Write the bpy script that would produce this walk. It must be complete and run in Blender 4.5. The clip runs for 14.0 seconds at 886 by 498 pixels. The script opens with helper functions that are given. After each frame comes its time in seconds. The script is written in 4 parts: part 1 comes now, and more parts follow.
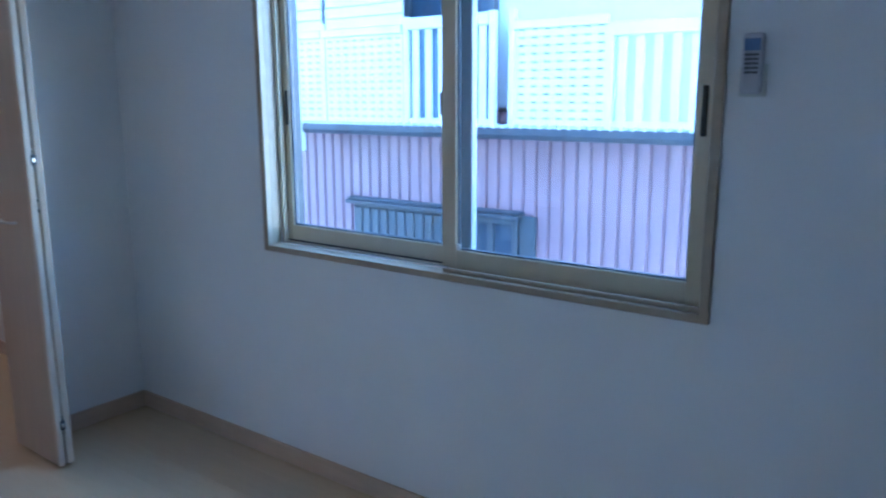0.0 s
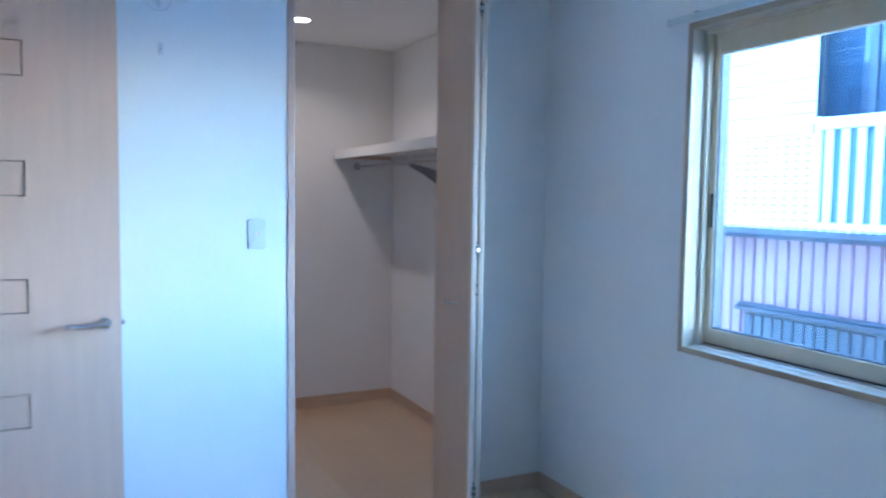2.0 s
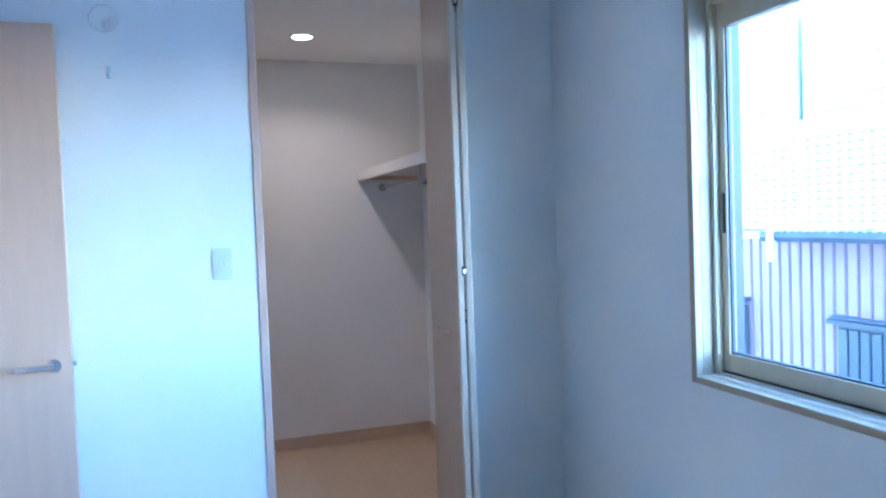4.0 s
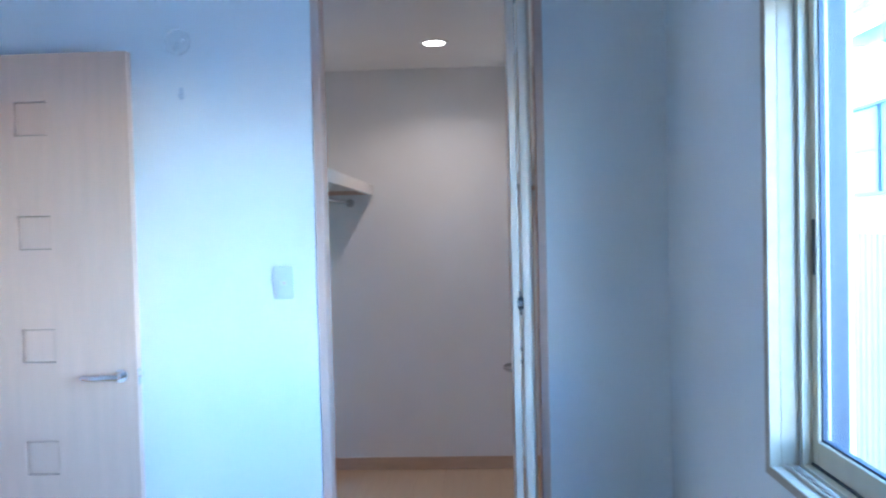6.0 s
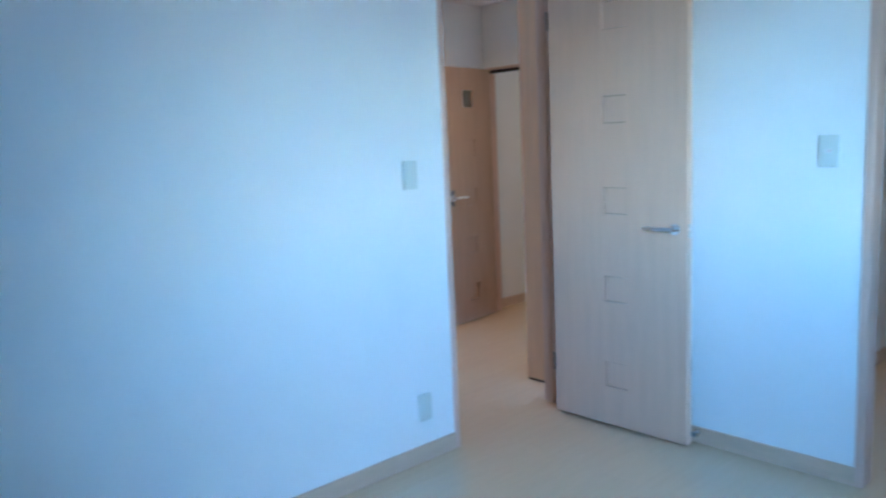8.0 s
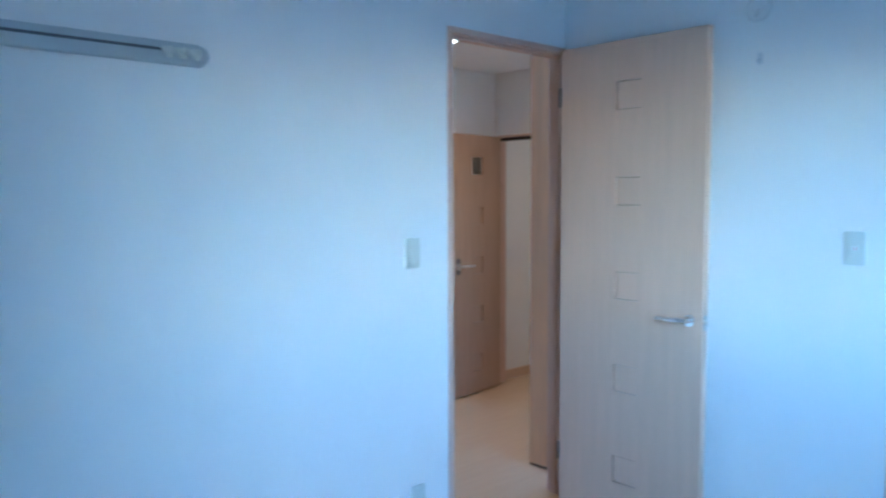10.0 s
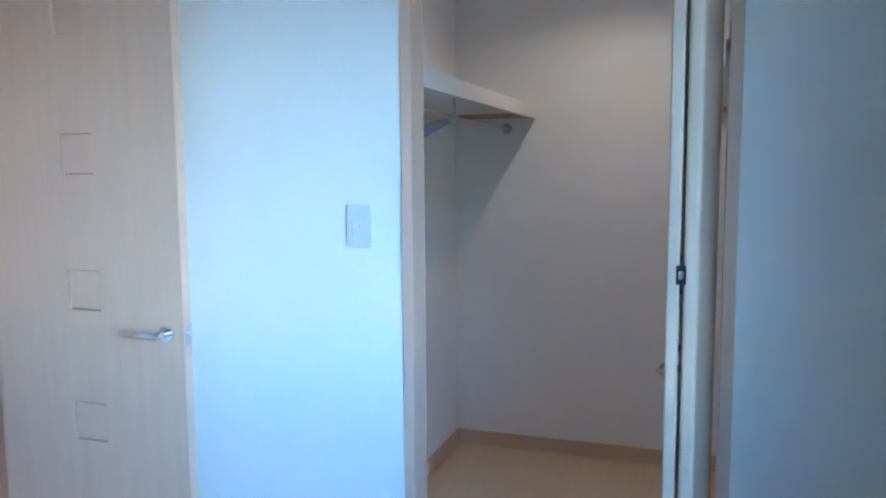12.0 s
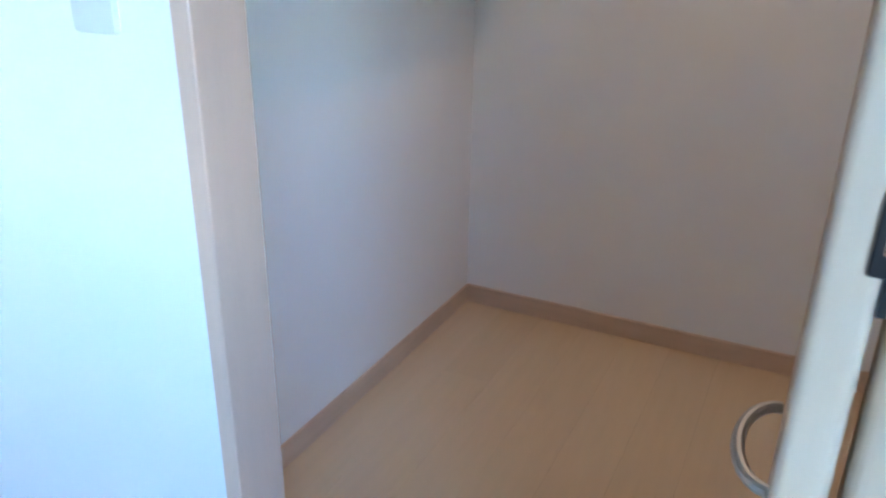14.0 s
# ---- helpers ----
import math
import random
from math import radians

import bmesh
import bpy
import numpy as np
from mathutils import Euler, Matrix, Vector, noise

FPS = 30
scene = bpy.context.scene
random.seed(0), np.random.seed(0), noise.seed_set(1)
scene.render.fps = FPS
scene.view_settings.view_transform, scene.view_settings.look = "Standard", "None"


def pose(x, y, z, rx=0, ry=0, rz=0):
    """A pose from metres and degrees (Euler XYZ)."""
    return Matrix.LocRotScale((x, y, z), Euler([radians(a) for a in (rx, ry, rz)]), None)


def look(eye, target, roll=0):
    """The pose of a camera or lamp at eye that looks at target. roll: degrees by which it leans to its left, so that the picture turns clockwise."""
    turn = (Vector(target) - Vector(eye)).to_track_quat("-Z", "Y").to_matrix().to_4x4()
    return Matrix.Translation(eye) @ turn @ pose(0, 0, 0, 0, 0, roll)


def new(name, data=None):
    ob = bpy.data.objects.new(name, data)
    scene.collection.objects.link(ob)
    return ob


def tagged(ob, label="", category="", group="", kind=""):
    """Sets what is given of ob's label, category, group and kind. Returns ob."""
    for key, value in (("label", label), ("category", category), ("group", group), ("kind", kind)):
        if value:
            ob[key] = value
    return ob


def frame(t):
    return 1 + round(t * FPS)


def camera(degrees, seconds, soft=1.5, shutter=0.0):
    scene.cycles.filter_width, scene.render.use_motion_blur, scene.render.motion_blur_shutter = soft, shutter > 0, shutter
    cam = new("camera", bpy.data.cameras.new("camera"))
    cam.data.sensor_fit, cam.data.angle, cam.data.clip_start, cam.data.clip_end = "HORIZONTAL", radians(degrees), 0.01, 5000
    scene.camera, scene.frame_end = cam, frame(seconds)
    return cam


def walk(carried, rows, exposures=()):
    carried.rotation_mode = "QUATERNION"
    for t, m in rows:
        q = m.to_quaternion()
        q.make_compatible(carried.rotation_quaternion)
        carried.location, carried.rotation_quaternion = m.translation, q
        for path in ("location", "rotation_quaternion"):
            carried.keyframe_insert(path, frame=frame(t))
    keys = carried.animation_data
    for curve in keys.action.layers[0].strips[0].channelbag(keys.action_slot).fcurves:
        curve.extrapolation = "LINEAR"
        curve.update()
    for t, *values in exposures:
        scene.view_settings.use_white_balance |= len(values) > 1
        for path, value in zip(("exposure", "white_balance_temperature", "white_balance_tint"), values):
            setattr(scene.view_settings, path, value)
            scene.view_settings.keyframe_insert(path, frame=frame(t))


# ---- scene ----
cam = camera(60.8, 14.0, 2.2, 0.3)
PATH = [
    (0, (-1.79, -2.976, 1.35), (-0.208, -1.817, 0.957), -0.2),
    (0.5, (-1.865, -2.984, 1.342), (-0.412, -1.644, 1.035), 0.1),
    (1, (-1.894, -2.976, 1.349), (-0.585, -1.483, 1.105), 1.3),
    (1.5, (-1.937, -2.933, 1.361), (-0.805, -1.295, 1.172), 1.6),
    (2, (-1.968, -2.894, 1.361), (-1.076, -1.11, 1.217), 0.8),
    (2.2, (-1.985, -2.872, 1.368), (-1.168, -1.053, 1.215), 0.3),
    (4.3, (-1.322, -2.749, 1.331), (-0.739, -0.837, 1.268), -2.2),
    (4.5, (-1.255, -2.725, 1.348), (-0.741, -0.793, 1.298), -2.1),
    (5, (-1.008, -2.704, 1.348), (-0.772, -0.719, 1.304), -1.9),
    (5.5, (-0.812, -2.686, 1.349), (-0.704, -0.689, 1.312), -1.0),
    (6, (-0.647, -2.583, 1.378), (-0.737, -0.586, 1.322), -1.4),
    (6.5, (-0.424, -2.601, 1.357), (-1.051, -0.704, 1.264), 0.2),
    (7, (-0.284, -2.66, 1.352), (-1.216, -0.911, 1.091), -1.2),
    (7.5, (-0.286, -2.748, 1.331), (-1.4, -1.117, 1.017), -2.2),
    (8, (-0.297, -2.803, 1.295), (-1.75, -1.458, 1.011), -2.5),
    (8.2, (-0.335, -2.826, 1.31), (-1.893, -1.602, 1.033), -3.1),
    (9.2, (-0.37, -2.74, 1.352), (-2.145, -1.82, 1.14), -1.6),
    (10.3, (-0.398, -2.608, 1.392), (-1.693, -1.089, 1.272), 0.6),
    (10.5, (-0.385, -2.529, 1.379), (-1.581, -0.93, 1.262), 1.2),
    (11, (-0.391, -2.333, 1.347), (-1.295, -0.557, 1.179), 1.7),
    (11.5, (-0.465, -2.071, 1.352), (-1.137, -0.196, 1.165), 0.7),
    (12, (-0.479, -1.758, 1.342), (-1.134, 0.12, 1.134), -0.4),
    (12.5, (-0.475, -1.476, 1.324), (-1.217, 0.364, 1.069), -0.4),
    (13, (-0.508, -1.159, 1.317), (-1.297, 0.646, 0.968), -0.8),
    (13.5, (-0.505, -0.841, 1.284), (-1.31, 0.913, 0.758), 2.9),
    (13.8, (-0.526, -0.704, 1.265), (-1.353, 0.992, 0.604), 2.0),
    (13.9, (-0.541, -0.664, 1.257), (-1.371, 1.009, 0.544), 1.6),
    (14, (-0.557, -0.630, 1.250), (-1.381, 1.026, 0.494), 0.9),
]
EXPO = [(0, -0.33, 4740, 14), (0.5, -0.16, 4720, 14), (1, -0.05, 4640, 13), (1.5, 0.17, 4590, 12), (2, 0.38, 4560, 12), (4.3, 0.52, 4560, 12), (5.5, 0.5, 4560, 12), (6, 0.54, 4580, 12), (6.5, 0.48, 4680, 10), (7, 0.24, 4560, 5), (7.5, 0.08, 4540, 2), (8, -0.02, 4460, 1), (10.3, -0.05, 4490, 3), (11, 0.07, 4580, 4), (11.5, 0.22, 4650, 6), (12.5, 0.16, 4720, 6), (13, 0.16, 4820, 7), (13.5, 0.24, 4960, 9), (14, 0.53, 5320, 11)]
walk(cam, [(t, look(eye, target, roll)) for t, eye, target, roll in PATH], [(t, e + 3.9, kelvin, tint) for t, e, kelvin, tint in EXPO])

# ---- world, sun, lamps ----
SUN_EL, SUN_AZ = 25, 102
world = bpy.data.worlds.new("sky")
scene.world = world
world.use_nodes = True
wn = world.node_tree.nodes
sky = wn.new("ShaderNodeTexSky")
sky.sky_type, sky.sun_disc = "NISHITA", False
sky.sun_elevation, sky.sun_rotation = radians(SUN_EL), radians(SUN_AZ)
sky.air_density, sky.dust_density, sky.ozone_density = 1.0, 0.2, 2.0
wn["Background"].inputs["Strength"].default_value = 0.15
world.node_tree.links.new(sky.outputs["Color"], wn["Background"].inputs["Color"])

sun = new("sun", bpy.data.lights.new("sun", "SUN"))
sun.data.energy, sun.data.angle, sun.data.color = 0.92, radians(100), (0.44, 0.765, 1.0)
sun_to = Vector((math.sin(radians(SUN_AZ)) * math.cos(radians(SUN_EL)), math.cos(radians(SUN_AZ)) * math.cos(radians(SUN_EL)), math.sin(radians(SUN_EL))))
sun.matrix_world = look(tuple(sun_to * 20), (0, 0, 0))


def disk_lamp(name, x, y, z, watts, size=0.12, colour=(1.0, 0.67, 0.42), spread=125):
    lamp = new(name, bpy.data.lights.new(name, "AREA"))
    lamp.data.shape, lamp.data.size, lamp.data.energy, lamp.data.color = "DISK", size, watts, colour
    lamp.data.spread = radians(spread)
    lamp.matrix_world = look((x, y, z), (x, y + 0.0001, 0))
    return lamp


disk_lamp("closet_lamp", -0.832, 1.11, 2.262, 0.188, spread=138, size=0.06, colour=(1.0, 0.68, 0.42))
disk_lamp("hall_lamp", -3.535, 0.223, 2.222, 0.54, spread=150, colour=(1.0, 0.59, 0.31))

# ---- materials ----


def material(name, colour, rough=0.5, metal=0.0, var=0.06, scale=8.0, stretch=(1, 1, 1), bump=0.0, bump_scale=300.0, spread=0.0, coat=0.0, second=None):
    """Principled paint with cloudy variation, fine grain and relief."""
    m = bpy.data.materials.new(name)
    m.use_nodes = True
    n, l = m.node_tree.nodes, m.node_tree.links
    b = n["Principled BSDF"]
    b.inputs["Metallic"].default_value = metal
    b.inputs["Coat Weight"].default_value = coat
    b.inputs["Coat Roughness"].default_value = 0.15
    tc = n.new("ShaderNodeTexCoord")
    mp = n.new("ShaderNodeMapping")
    mp.inputs["Scale"].default_value = stretch
    l.new(tc.outputs["Object"], mp.inputs["Vector"])
    big = n.new("ShaderNodeTexNoise")
    big.inputs["Scale"].default_value, big.inputs["Detail"].default_value = scale, 5
    l.new(mp.outputs["Vector"], big.inputs["Vector"])
    fine = n.new("ShaderNodeTexNoise")
    fine.inputs["Scale"].default_value, fine.inputs["Detail"].default_value = bump_scale, 3
    l.new(mp.outputs["Vector"], fine.inputs["Vector"])
    mix = n.new("ShaderNodeMix")
    mix.data_type = "RGBA"
    dark = second or tuple(max(0.0, c * (1 - var * 2)) for c in colour)
    light = tuple(min(1.0, c * (1 + var)) for c in colour)
    mix.inputs["A"].default_value, mix.inputs["B"].default_value = (*dark, 1), (*light, 1)
    ramp = n.new("ShaderNodeMapRange")
    ramp.inputs["From Min"].default_value, ramp.inputs["From Max"].default_value = 0.3, 0.7
    l.new(big.outputs["Fac"], ramp.inputs["Value"])
    l.new(ramp.outputs["Result"], mix.inputs["Factor"])
    out = mix.outputs["Result"]
    grain = n.new("ShaderNodeMapRange")
    grain.inputs["To Min"].default_value, grain.inputs["To Max"].default_value = 1 - var * 0.8, 1 + var * 0.8
    l.new(fine.outputs["Fac"], grain.inputs["Value"])
    value = grain.outputs["Result"]
    if spread:
        info = n.new("ShaderNodeObjectInfo")
        rnd = n.new("ShaderNodeMapRange")
        rnd.inputs["To Min"].default_value, rnd.inputs["To Max"].default_value = 1 - spread, 1 + spread
        l.new(info.outputs["Random"], rnd.inputs["Value"])
        mul = n.new("ShaderNodeMath")
        mul.operation = "MULTIPLY"
        l.new(value, mul.inputs[0])
        l.new(rnd.outputs["Result"], mul.inputs[1])
        value = mul.outputs[0]
    tint = n.new("ShaderNodeVectorMath")
    tint.operation = "SCALE"
    l.new(out, tint.inputs[0])
    l.new(value, tint.inputs["Scale"])
    l.new(tint.outputs["Vector"], b.inputs["Base Color"])
    rr = n.new("ShaderNodeMapRange")
    rr.inputs["To Min"].default_value, rr.inputs["To Max"].default_value = max(0.02, rough * 0.85), min(1, rough * 1.15)
    l.new(big.outputs["Fac"], rr.inputs["Value"])
    l.new(rr.outputs["Result"], b.inputs["Roughness"])
    if bump:
        bp = n.new("ShaderNodeBump")
        bp.inputs["Strength"].default_value, bp.inputs["Distance"].default_value = bump, 0.001
        l.new(fine.outputs["Fac"], bp.inputs["Height"])
        l.new(bp.outputs["Normal"], b.inputs["Normal"])
    return m


def glass(name, colour=(0.93, 0.97, 0.98), rough=0.0):
    m = bpy.data.materials.new(name)
    m.use_nodes = True
    b = m.node_tree.nodes["Principled BSDF"]
    b.inputs["Base Color"].default_value = (*colour, 1)
    b.inputs["Roughness"].default_value = rough
    b.inputs["Transmission Weight"].default_value = 1.0
    b.inputs["IOR"].default_value = 1.45
    return m


def thin_glass(name, tint=(0.94, 0.97, 0.98), gloss_level=0.05):
    """A thin pane: clear straight through, with the mirror gloss of glass."""
    m = bpy.data.materials.new(name)
    m.use_nodes = True
    n, l = m.node_tree.nodes, m.node_tree.links
    n.remove(n["Principled BSDF"])
    clear, gloss = n.new("ShaderNodeBsdfTransparent"), n.new("ShaderNodeBsdfGlossy")
    mix, fres = n.new("ShaderNodeMixShader"), n.new("ShaderNodeLayerWeight")
    clear.inputs["Color"].default_value = (*tint, 1)
    gloss.inputs["Roughness"].default_value = 0.0
    fres.inputs["Blend"].default_value = 0.5
    power, level = n.new("ShaderNodeMath"), n.new("ShaderNodeMapRange")
    power.operation = "POWER"
    power.inputs[1].default_value = 5.0
    level.inputs["To Min"].default_value, level.inputs["To Max"].default_value = gloss_level, 0.9
    l.new(fres.outputs["Facing"], power.inputs[0])
    l.new(power.outputs[0], level.inputs["Value"])
    l.new(level.outputs["Result"], mix.inputs["Fac"])
    l.new(clear.outputs["BSDF"], mix.inputs[1])
    l.new(gloss.outputs["BSDF"], mix.inputs[2])
    l.new(mix.outputs["Shader"], n["Material Output"].inputs["Surface"])
    return m


def glow(name, colour, strength):
    m = bpy.data.materials.new(name)
    m.use_nodes = True
    b = m.node_tree.nodes["Principled BSDF"]
    b.inputs["Emission Color"].default_value = (*colour, 1)
    b.inputs["Emission Strength"].default_value = strength
    return m


PAPER = material("white_wallpaper", (0.89, 0.885, 0.87), 0.85, var=0.012, scale=3, bump=0.35, bump_scale=420)
CEIL = material("white_ceiling_paper", (0.88, 0.87, 0.85), 0.9, var=0.012, scale=3, bump=0.35, bump_scale=380)
MAPLE = material("pale_maple_laminate", (0.70, 0.485, 0.345), 0.38, var=0.025, scale=5, stretch=(6, 6, 0.5), bump=0.08, bump_scale=90)
MAPLE_H = material("pale_maple_trim", (0.67, 0.47, 0.36), 0.42, var=0.05, scale=5, stretch=(1, 1, 5), bump=0.08, bump_scale=90)
MAPLE_V = material("pale_maple_jamb", (0.67, 0.47, 0.36), 0.42, var=0.03, scale=5, stretch=(5, 5, 0.5), bump=0.08, bump_scale=90)
FOLD = material("tan_maple_laminate", (0.54, 0.395, 0.28), 0.36, var=0.03, scale=5, stretch=(6, 6, 0.5), bump=0.08, bump_scale=90)
# same maple as the room door, with the hall's dim light in its colour
DIM_MAPLE = material("dim_lit_maple_laminate", (0.43, 0.285, 0.19), 0.4, var=0.04, scale=5, stretch=(6, 6, 0.5), bump=0.08, bump_scale=90)
# maple darkened to paint the shade in the grooves round the door squares
SHADOWGAP = material("shaded_maple_groove", (0.36, 0.25, 0.17), 0.6, var=0.03, scale=5)
# maple colour raised to stand in for warm hall light on the storage door
AMBER_LIT = material("lamplit_amber_maple", (0.78, 0.50, 0.29), 0.4, var=0.05, scale=5, stretch=(6, 6, 0.5), bump=0.08, bump_scale=90)
EDGE = material("cream_door_edge_band", (0.64, 0.50, 0.37), 0.4, var=0.03, scale=6, stretch=(6, 6, 0.6), bump=0.05, bump_scale=90)
BASE = material("maple_baseboard_film", (0.64, 0.475, 0.335), 0.45, var=0.05, scale=4, stretch=(1, 1, 6), bump=0.06, bump_scale=90)
FLOOR = material("light_maple_floor_board", (0.66, 0.495, 0.32), 0.22, var=0.015, scale=7, stretch=(6, 0.7, 6), bump=0.05, bump_scale=70, spread=0.02, coat=0.45)
GROOVE = material("floor_joint_brown", (0.55, 0.39, 0.25), 0.6, var=0.05)
WHITETRIM = material("white_painted_trim", (0.80, 0.72, 0.68), 0.4, var=0.02, scale=5, bump=0.03)
SHELF = material("white_melamine_shelf", (0.78, 0.77, 0.75), 0.4, var=0.015, scale=4, bump=0.03)
BRACKET = material("grey_painted_steel", (0.30, 0.30, 0.34), 0.4, var=0.02, scale=6)
SASH = material("champagne_window_resin", (0.66, 0.56, 0.39), 0.4, var=0.03, scale=6, stretch=(3, 3, 1), bump=0.04, bump_scale=120)
CASING = material("cream_window_casing", (0.44, 0.345, 0.235), 0.42, var=0.04, scale=6, stretch=(4, 1, 4), bump=0.06, bump_scale=90)
ALU = material("grey_blue_aluminium", (0.03, 0.036, 0.055), 0.45, metal=0.0, var=0.04, scale=9)
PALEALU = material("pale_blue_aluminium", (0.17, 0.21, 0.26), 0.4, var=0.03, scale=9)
CHROME = material("polished_chrome", (0.88, 0.88, 0.90), 0.16, metal=1.0, var=0.02, scale=20)
STEEL = material("satin_steel", (0.50, 0.49, 0.48), 0.32, metal=1.0, var=0.04, scale=20)
DARKSTEEL = material("dark_satin_steel", (0.16, 0.15, 0.15), 0.35, metal=0.6, var=0.04, scale=20)
BLACK = material("black_plastic", (0.02, 0.02, 0.022), 0.35, var=0.05)
PLATE = material("white_switch_plastic", (0.69, 0.71, 0.66), 0.35, var=0.01)
REMOTE = material("pale_grey_remote_plastic", (0.56, 0.55, 0.58), 0.4, var=0.02)
SCREEN = material("blue_grey_display", (0.15, 0.23, 0.42), 0.2, var=0.03)
BUTTON = material("dark_grey_button", (0.10, 0.11, 0.13), 0.5, var=0.03)
GREYP = material("pale_grey_hook_plastic", (0.70, 0.73, 0.76), 0.5, var=0.02)
RUBBER = material("grey_rubber", (0.25, 0.25, 0.25), 0.7, var=0.05)
CLEAR = thin_glass("clear_plastic", (1.0, 1.0, 1.0), 0.02)
CLEARRIM = thin_glass("clear_plastic_rim", (0.99, 0.995, 1.0), 0.16)
PANE = thin_glass("window_glass")
FROST = glass("frosted_glass", (0.75, 0.80, 0.80), 0.35)
LIT = glow("lit_diffuser", (1.0, 0.80, 0.58), 1.3)
RAILBODY = material("grey_hanger_rail_plastic", (0.50, 0.54, 0.56), 0.35, var=0.03, scale=9)
RAILW = material("translucent_white_rail", (0.70, 0.76, 0.74), 0.3, var=0.02)
PINK = material("mauve_corrugated_steel", (0.365, 0.25, 0.287), 0.5, var=0.07, scale=2, bump=0.05, bump_scale=60)
SIDING = material("white_house_siding", (0.88, 0.89, 0.90), 0.6, var=0.03, scale=2, bump=0.1, bump_scale=60)
LOUVRE = material("white_painted_louvre", (0.90, 0.91, 0.92), 0.45, var=0.03, scale=4)
HOUSEWIN = material("blue_grey_window_alloy", (0.09, 0.11, 0.13), 0.4, metal=0.2, var=0.05, scale=5)
RIB = material("dark_grey_shutter", (0.085, 0.10, 0.115), 0.45, var=0.05, scale=5)
DARKGLASS = material("dark_window_glass", (0.06, 0.09, 0.13), 0.06, var=0.1, scale=3)
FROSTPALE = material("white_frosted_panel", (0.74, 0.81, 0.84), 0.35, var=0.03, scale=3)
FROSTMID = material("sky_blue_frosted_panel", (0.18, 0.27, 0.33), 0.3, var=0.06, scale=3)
# grey that paints in the shade seen through the balcony screen's slots
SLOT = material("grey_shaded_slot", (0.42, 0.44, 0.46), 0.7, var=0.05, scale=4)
GUTTER = material("grey_gutter_metal", (0.07, 0.08, 0.095), 0.45, metal=0.0, var=0.06, scale=6)
TILE = material("dark_blue_roof_tile", (0.07, 0.09, 0.12), 0.45, var=0.1, scale=6)
CONCRETE = material("grey_concrete_ground", (0.42, 0.42, 0.41), 0.9, var=0.12, scale=1.5, bump=0.3, bump_scale=50)
OUTER = material("beige_outer_siding", (0.62, 0.60, 0.56), 0.7, var=0.05, scale=2, bump=0.2, bump_scale=60)

# ---- mesh helpers ----


def box(bm, a, b, bevel=0.0, seg=1):
    lo = [min(p, q) for p, q in zip(a, b)]
    hi = [max(p, q) for p, q in zip(a, b)]
    made = bmesh.ops.create_cube(bm, size=1.0)["verts"]
    for v in made:
        v.co = Vector([l + (h - l) * (c + 0.5) for l, h, c in zip(lo, hi, v.co)])
    if bevel:
        edges = list({e for v in made for e in v.link_edges})
        bmesh.ops.bevel(bm, geom=edges, offset=bevel, segments=seg, profile=0.5, affect="EDGES")
    return bm


def slab(a, b, bevel=0.0, seg=1):
    return box(bmesh.new(), a, b, bevel, seg)


def rod(bm, p, q, r0, r1=None, n=16):
    p, q = Vector(p), Vector(q)
    m = Matrix.Translation((p + q) / 2) @ (q - p).to_track_quat("Z", "Y").to_matrix().to_4x4()
    bmesh.ops.create_cone(bm, cap_ends=True, segments=n, radius1=r0, radius2=r0 if r1 is None else r1, depth=(q - p).length, matrix=m)
    return bm


def tube(bm, points, radius, n=10, flat=1.0):
    """A swept round bar through points; flat squeezes it in z."""
    pts = [Vector(p) for p in points]
    rings = []
    for i, p in enumerate(pts):
        d = (pts[min(i + 1, len(pts) - 1)] - pts[max(i - 1, 0)]).normalized()
        side = d.cross(Vector((0, 0, 1)))
        side = side.normalized() if side.length > 1e-4 else Vector((1, 0, 0))
        up = side.cross(d).normalized()
        r = radius(i / (len(pts) - 1)) if callable(radius) else radius
        rings.append([bm.verts.new(p + (side * math.cos(a) + up * math.sin(a) * flat) * r) for a in (2 * math.pi * k / n for k in range(n))])
    for a, b in zip(rings, rings[1:]):
        for k in range(n):
            bm.faces.new((a[k], a[(k + 1) % n], b[(k + 1) % n], b[k]))
    bm.faces.new(list(reversed(rings[0])))
    bm.faces.new(rings[-1])
    return bm


def smooth_by_angle(mesh, limit=0.6):
    bm = bmesh.new()
    bm.from_mesh(mesh)
    for f in bm.faces:
        f.smooth = True
    for e in bm.edges:
        e.smooth = len(e.link_faces) == 2 and e.calc_face_angle(0) < limit
    bm.to_mesh(mesh)
    bm.free()


def thing(name, at, label, category, group="", kind=""):
    ob = new(name)
    ob.location = at
    ob["base"] = [float(c) for c in at]
    ob.empty_display_size = 0.05
    return tagged(ob, label, category, group, kind)


def base_of(ob):
    at = Vector((0, 0, 0))
    while ob:
        at += ob.location
        ob = ob.parent
    return at


def part(name, bm, mat, parent=None, label="", smooth=True):
    """Links a bmesh, given in world metres, as one mesh under parent."""
    mesh = bpy.data.meshes.new(name)
    bmesh.ops.recalc_face_normals(bm, faces=bm.faces[:])
    if parent:
        bmesh.ops.translate(bm, verts=bm.verts[:], vec=-base_of(parent))
    bm.to_mesh(mesh)
    bm.free()
    if smooth:
        smooth_by_angle(mesh)
    mesh.materials.append(mat)
    ob = new(name, mesh)
    if parent:
        ob.parent = parent
    return tagged(ob, label)


def structure(name, bm, mat, label, category):
    return tagged(part(name, bm, mat, smooth=False), label, category, kind="structure")


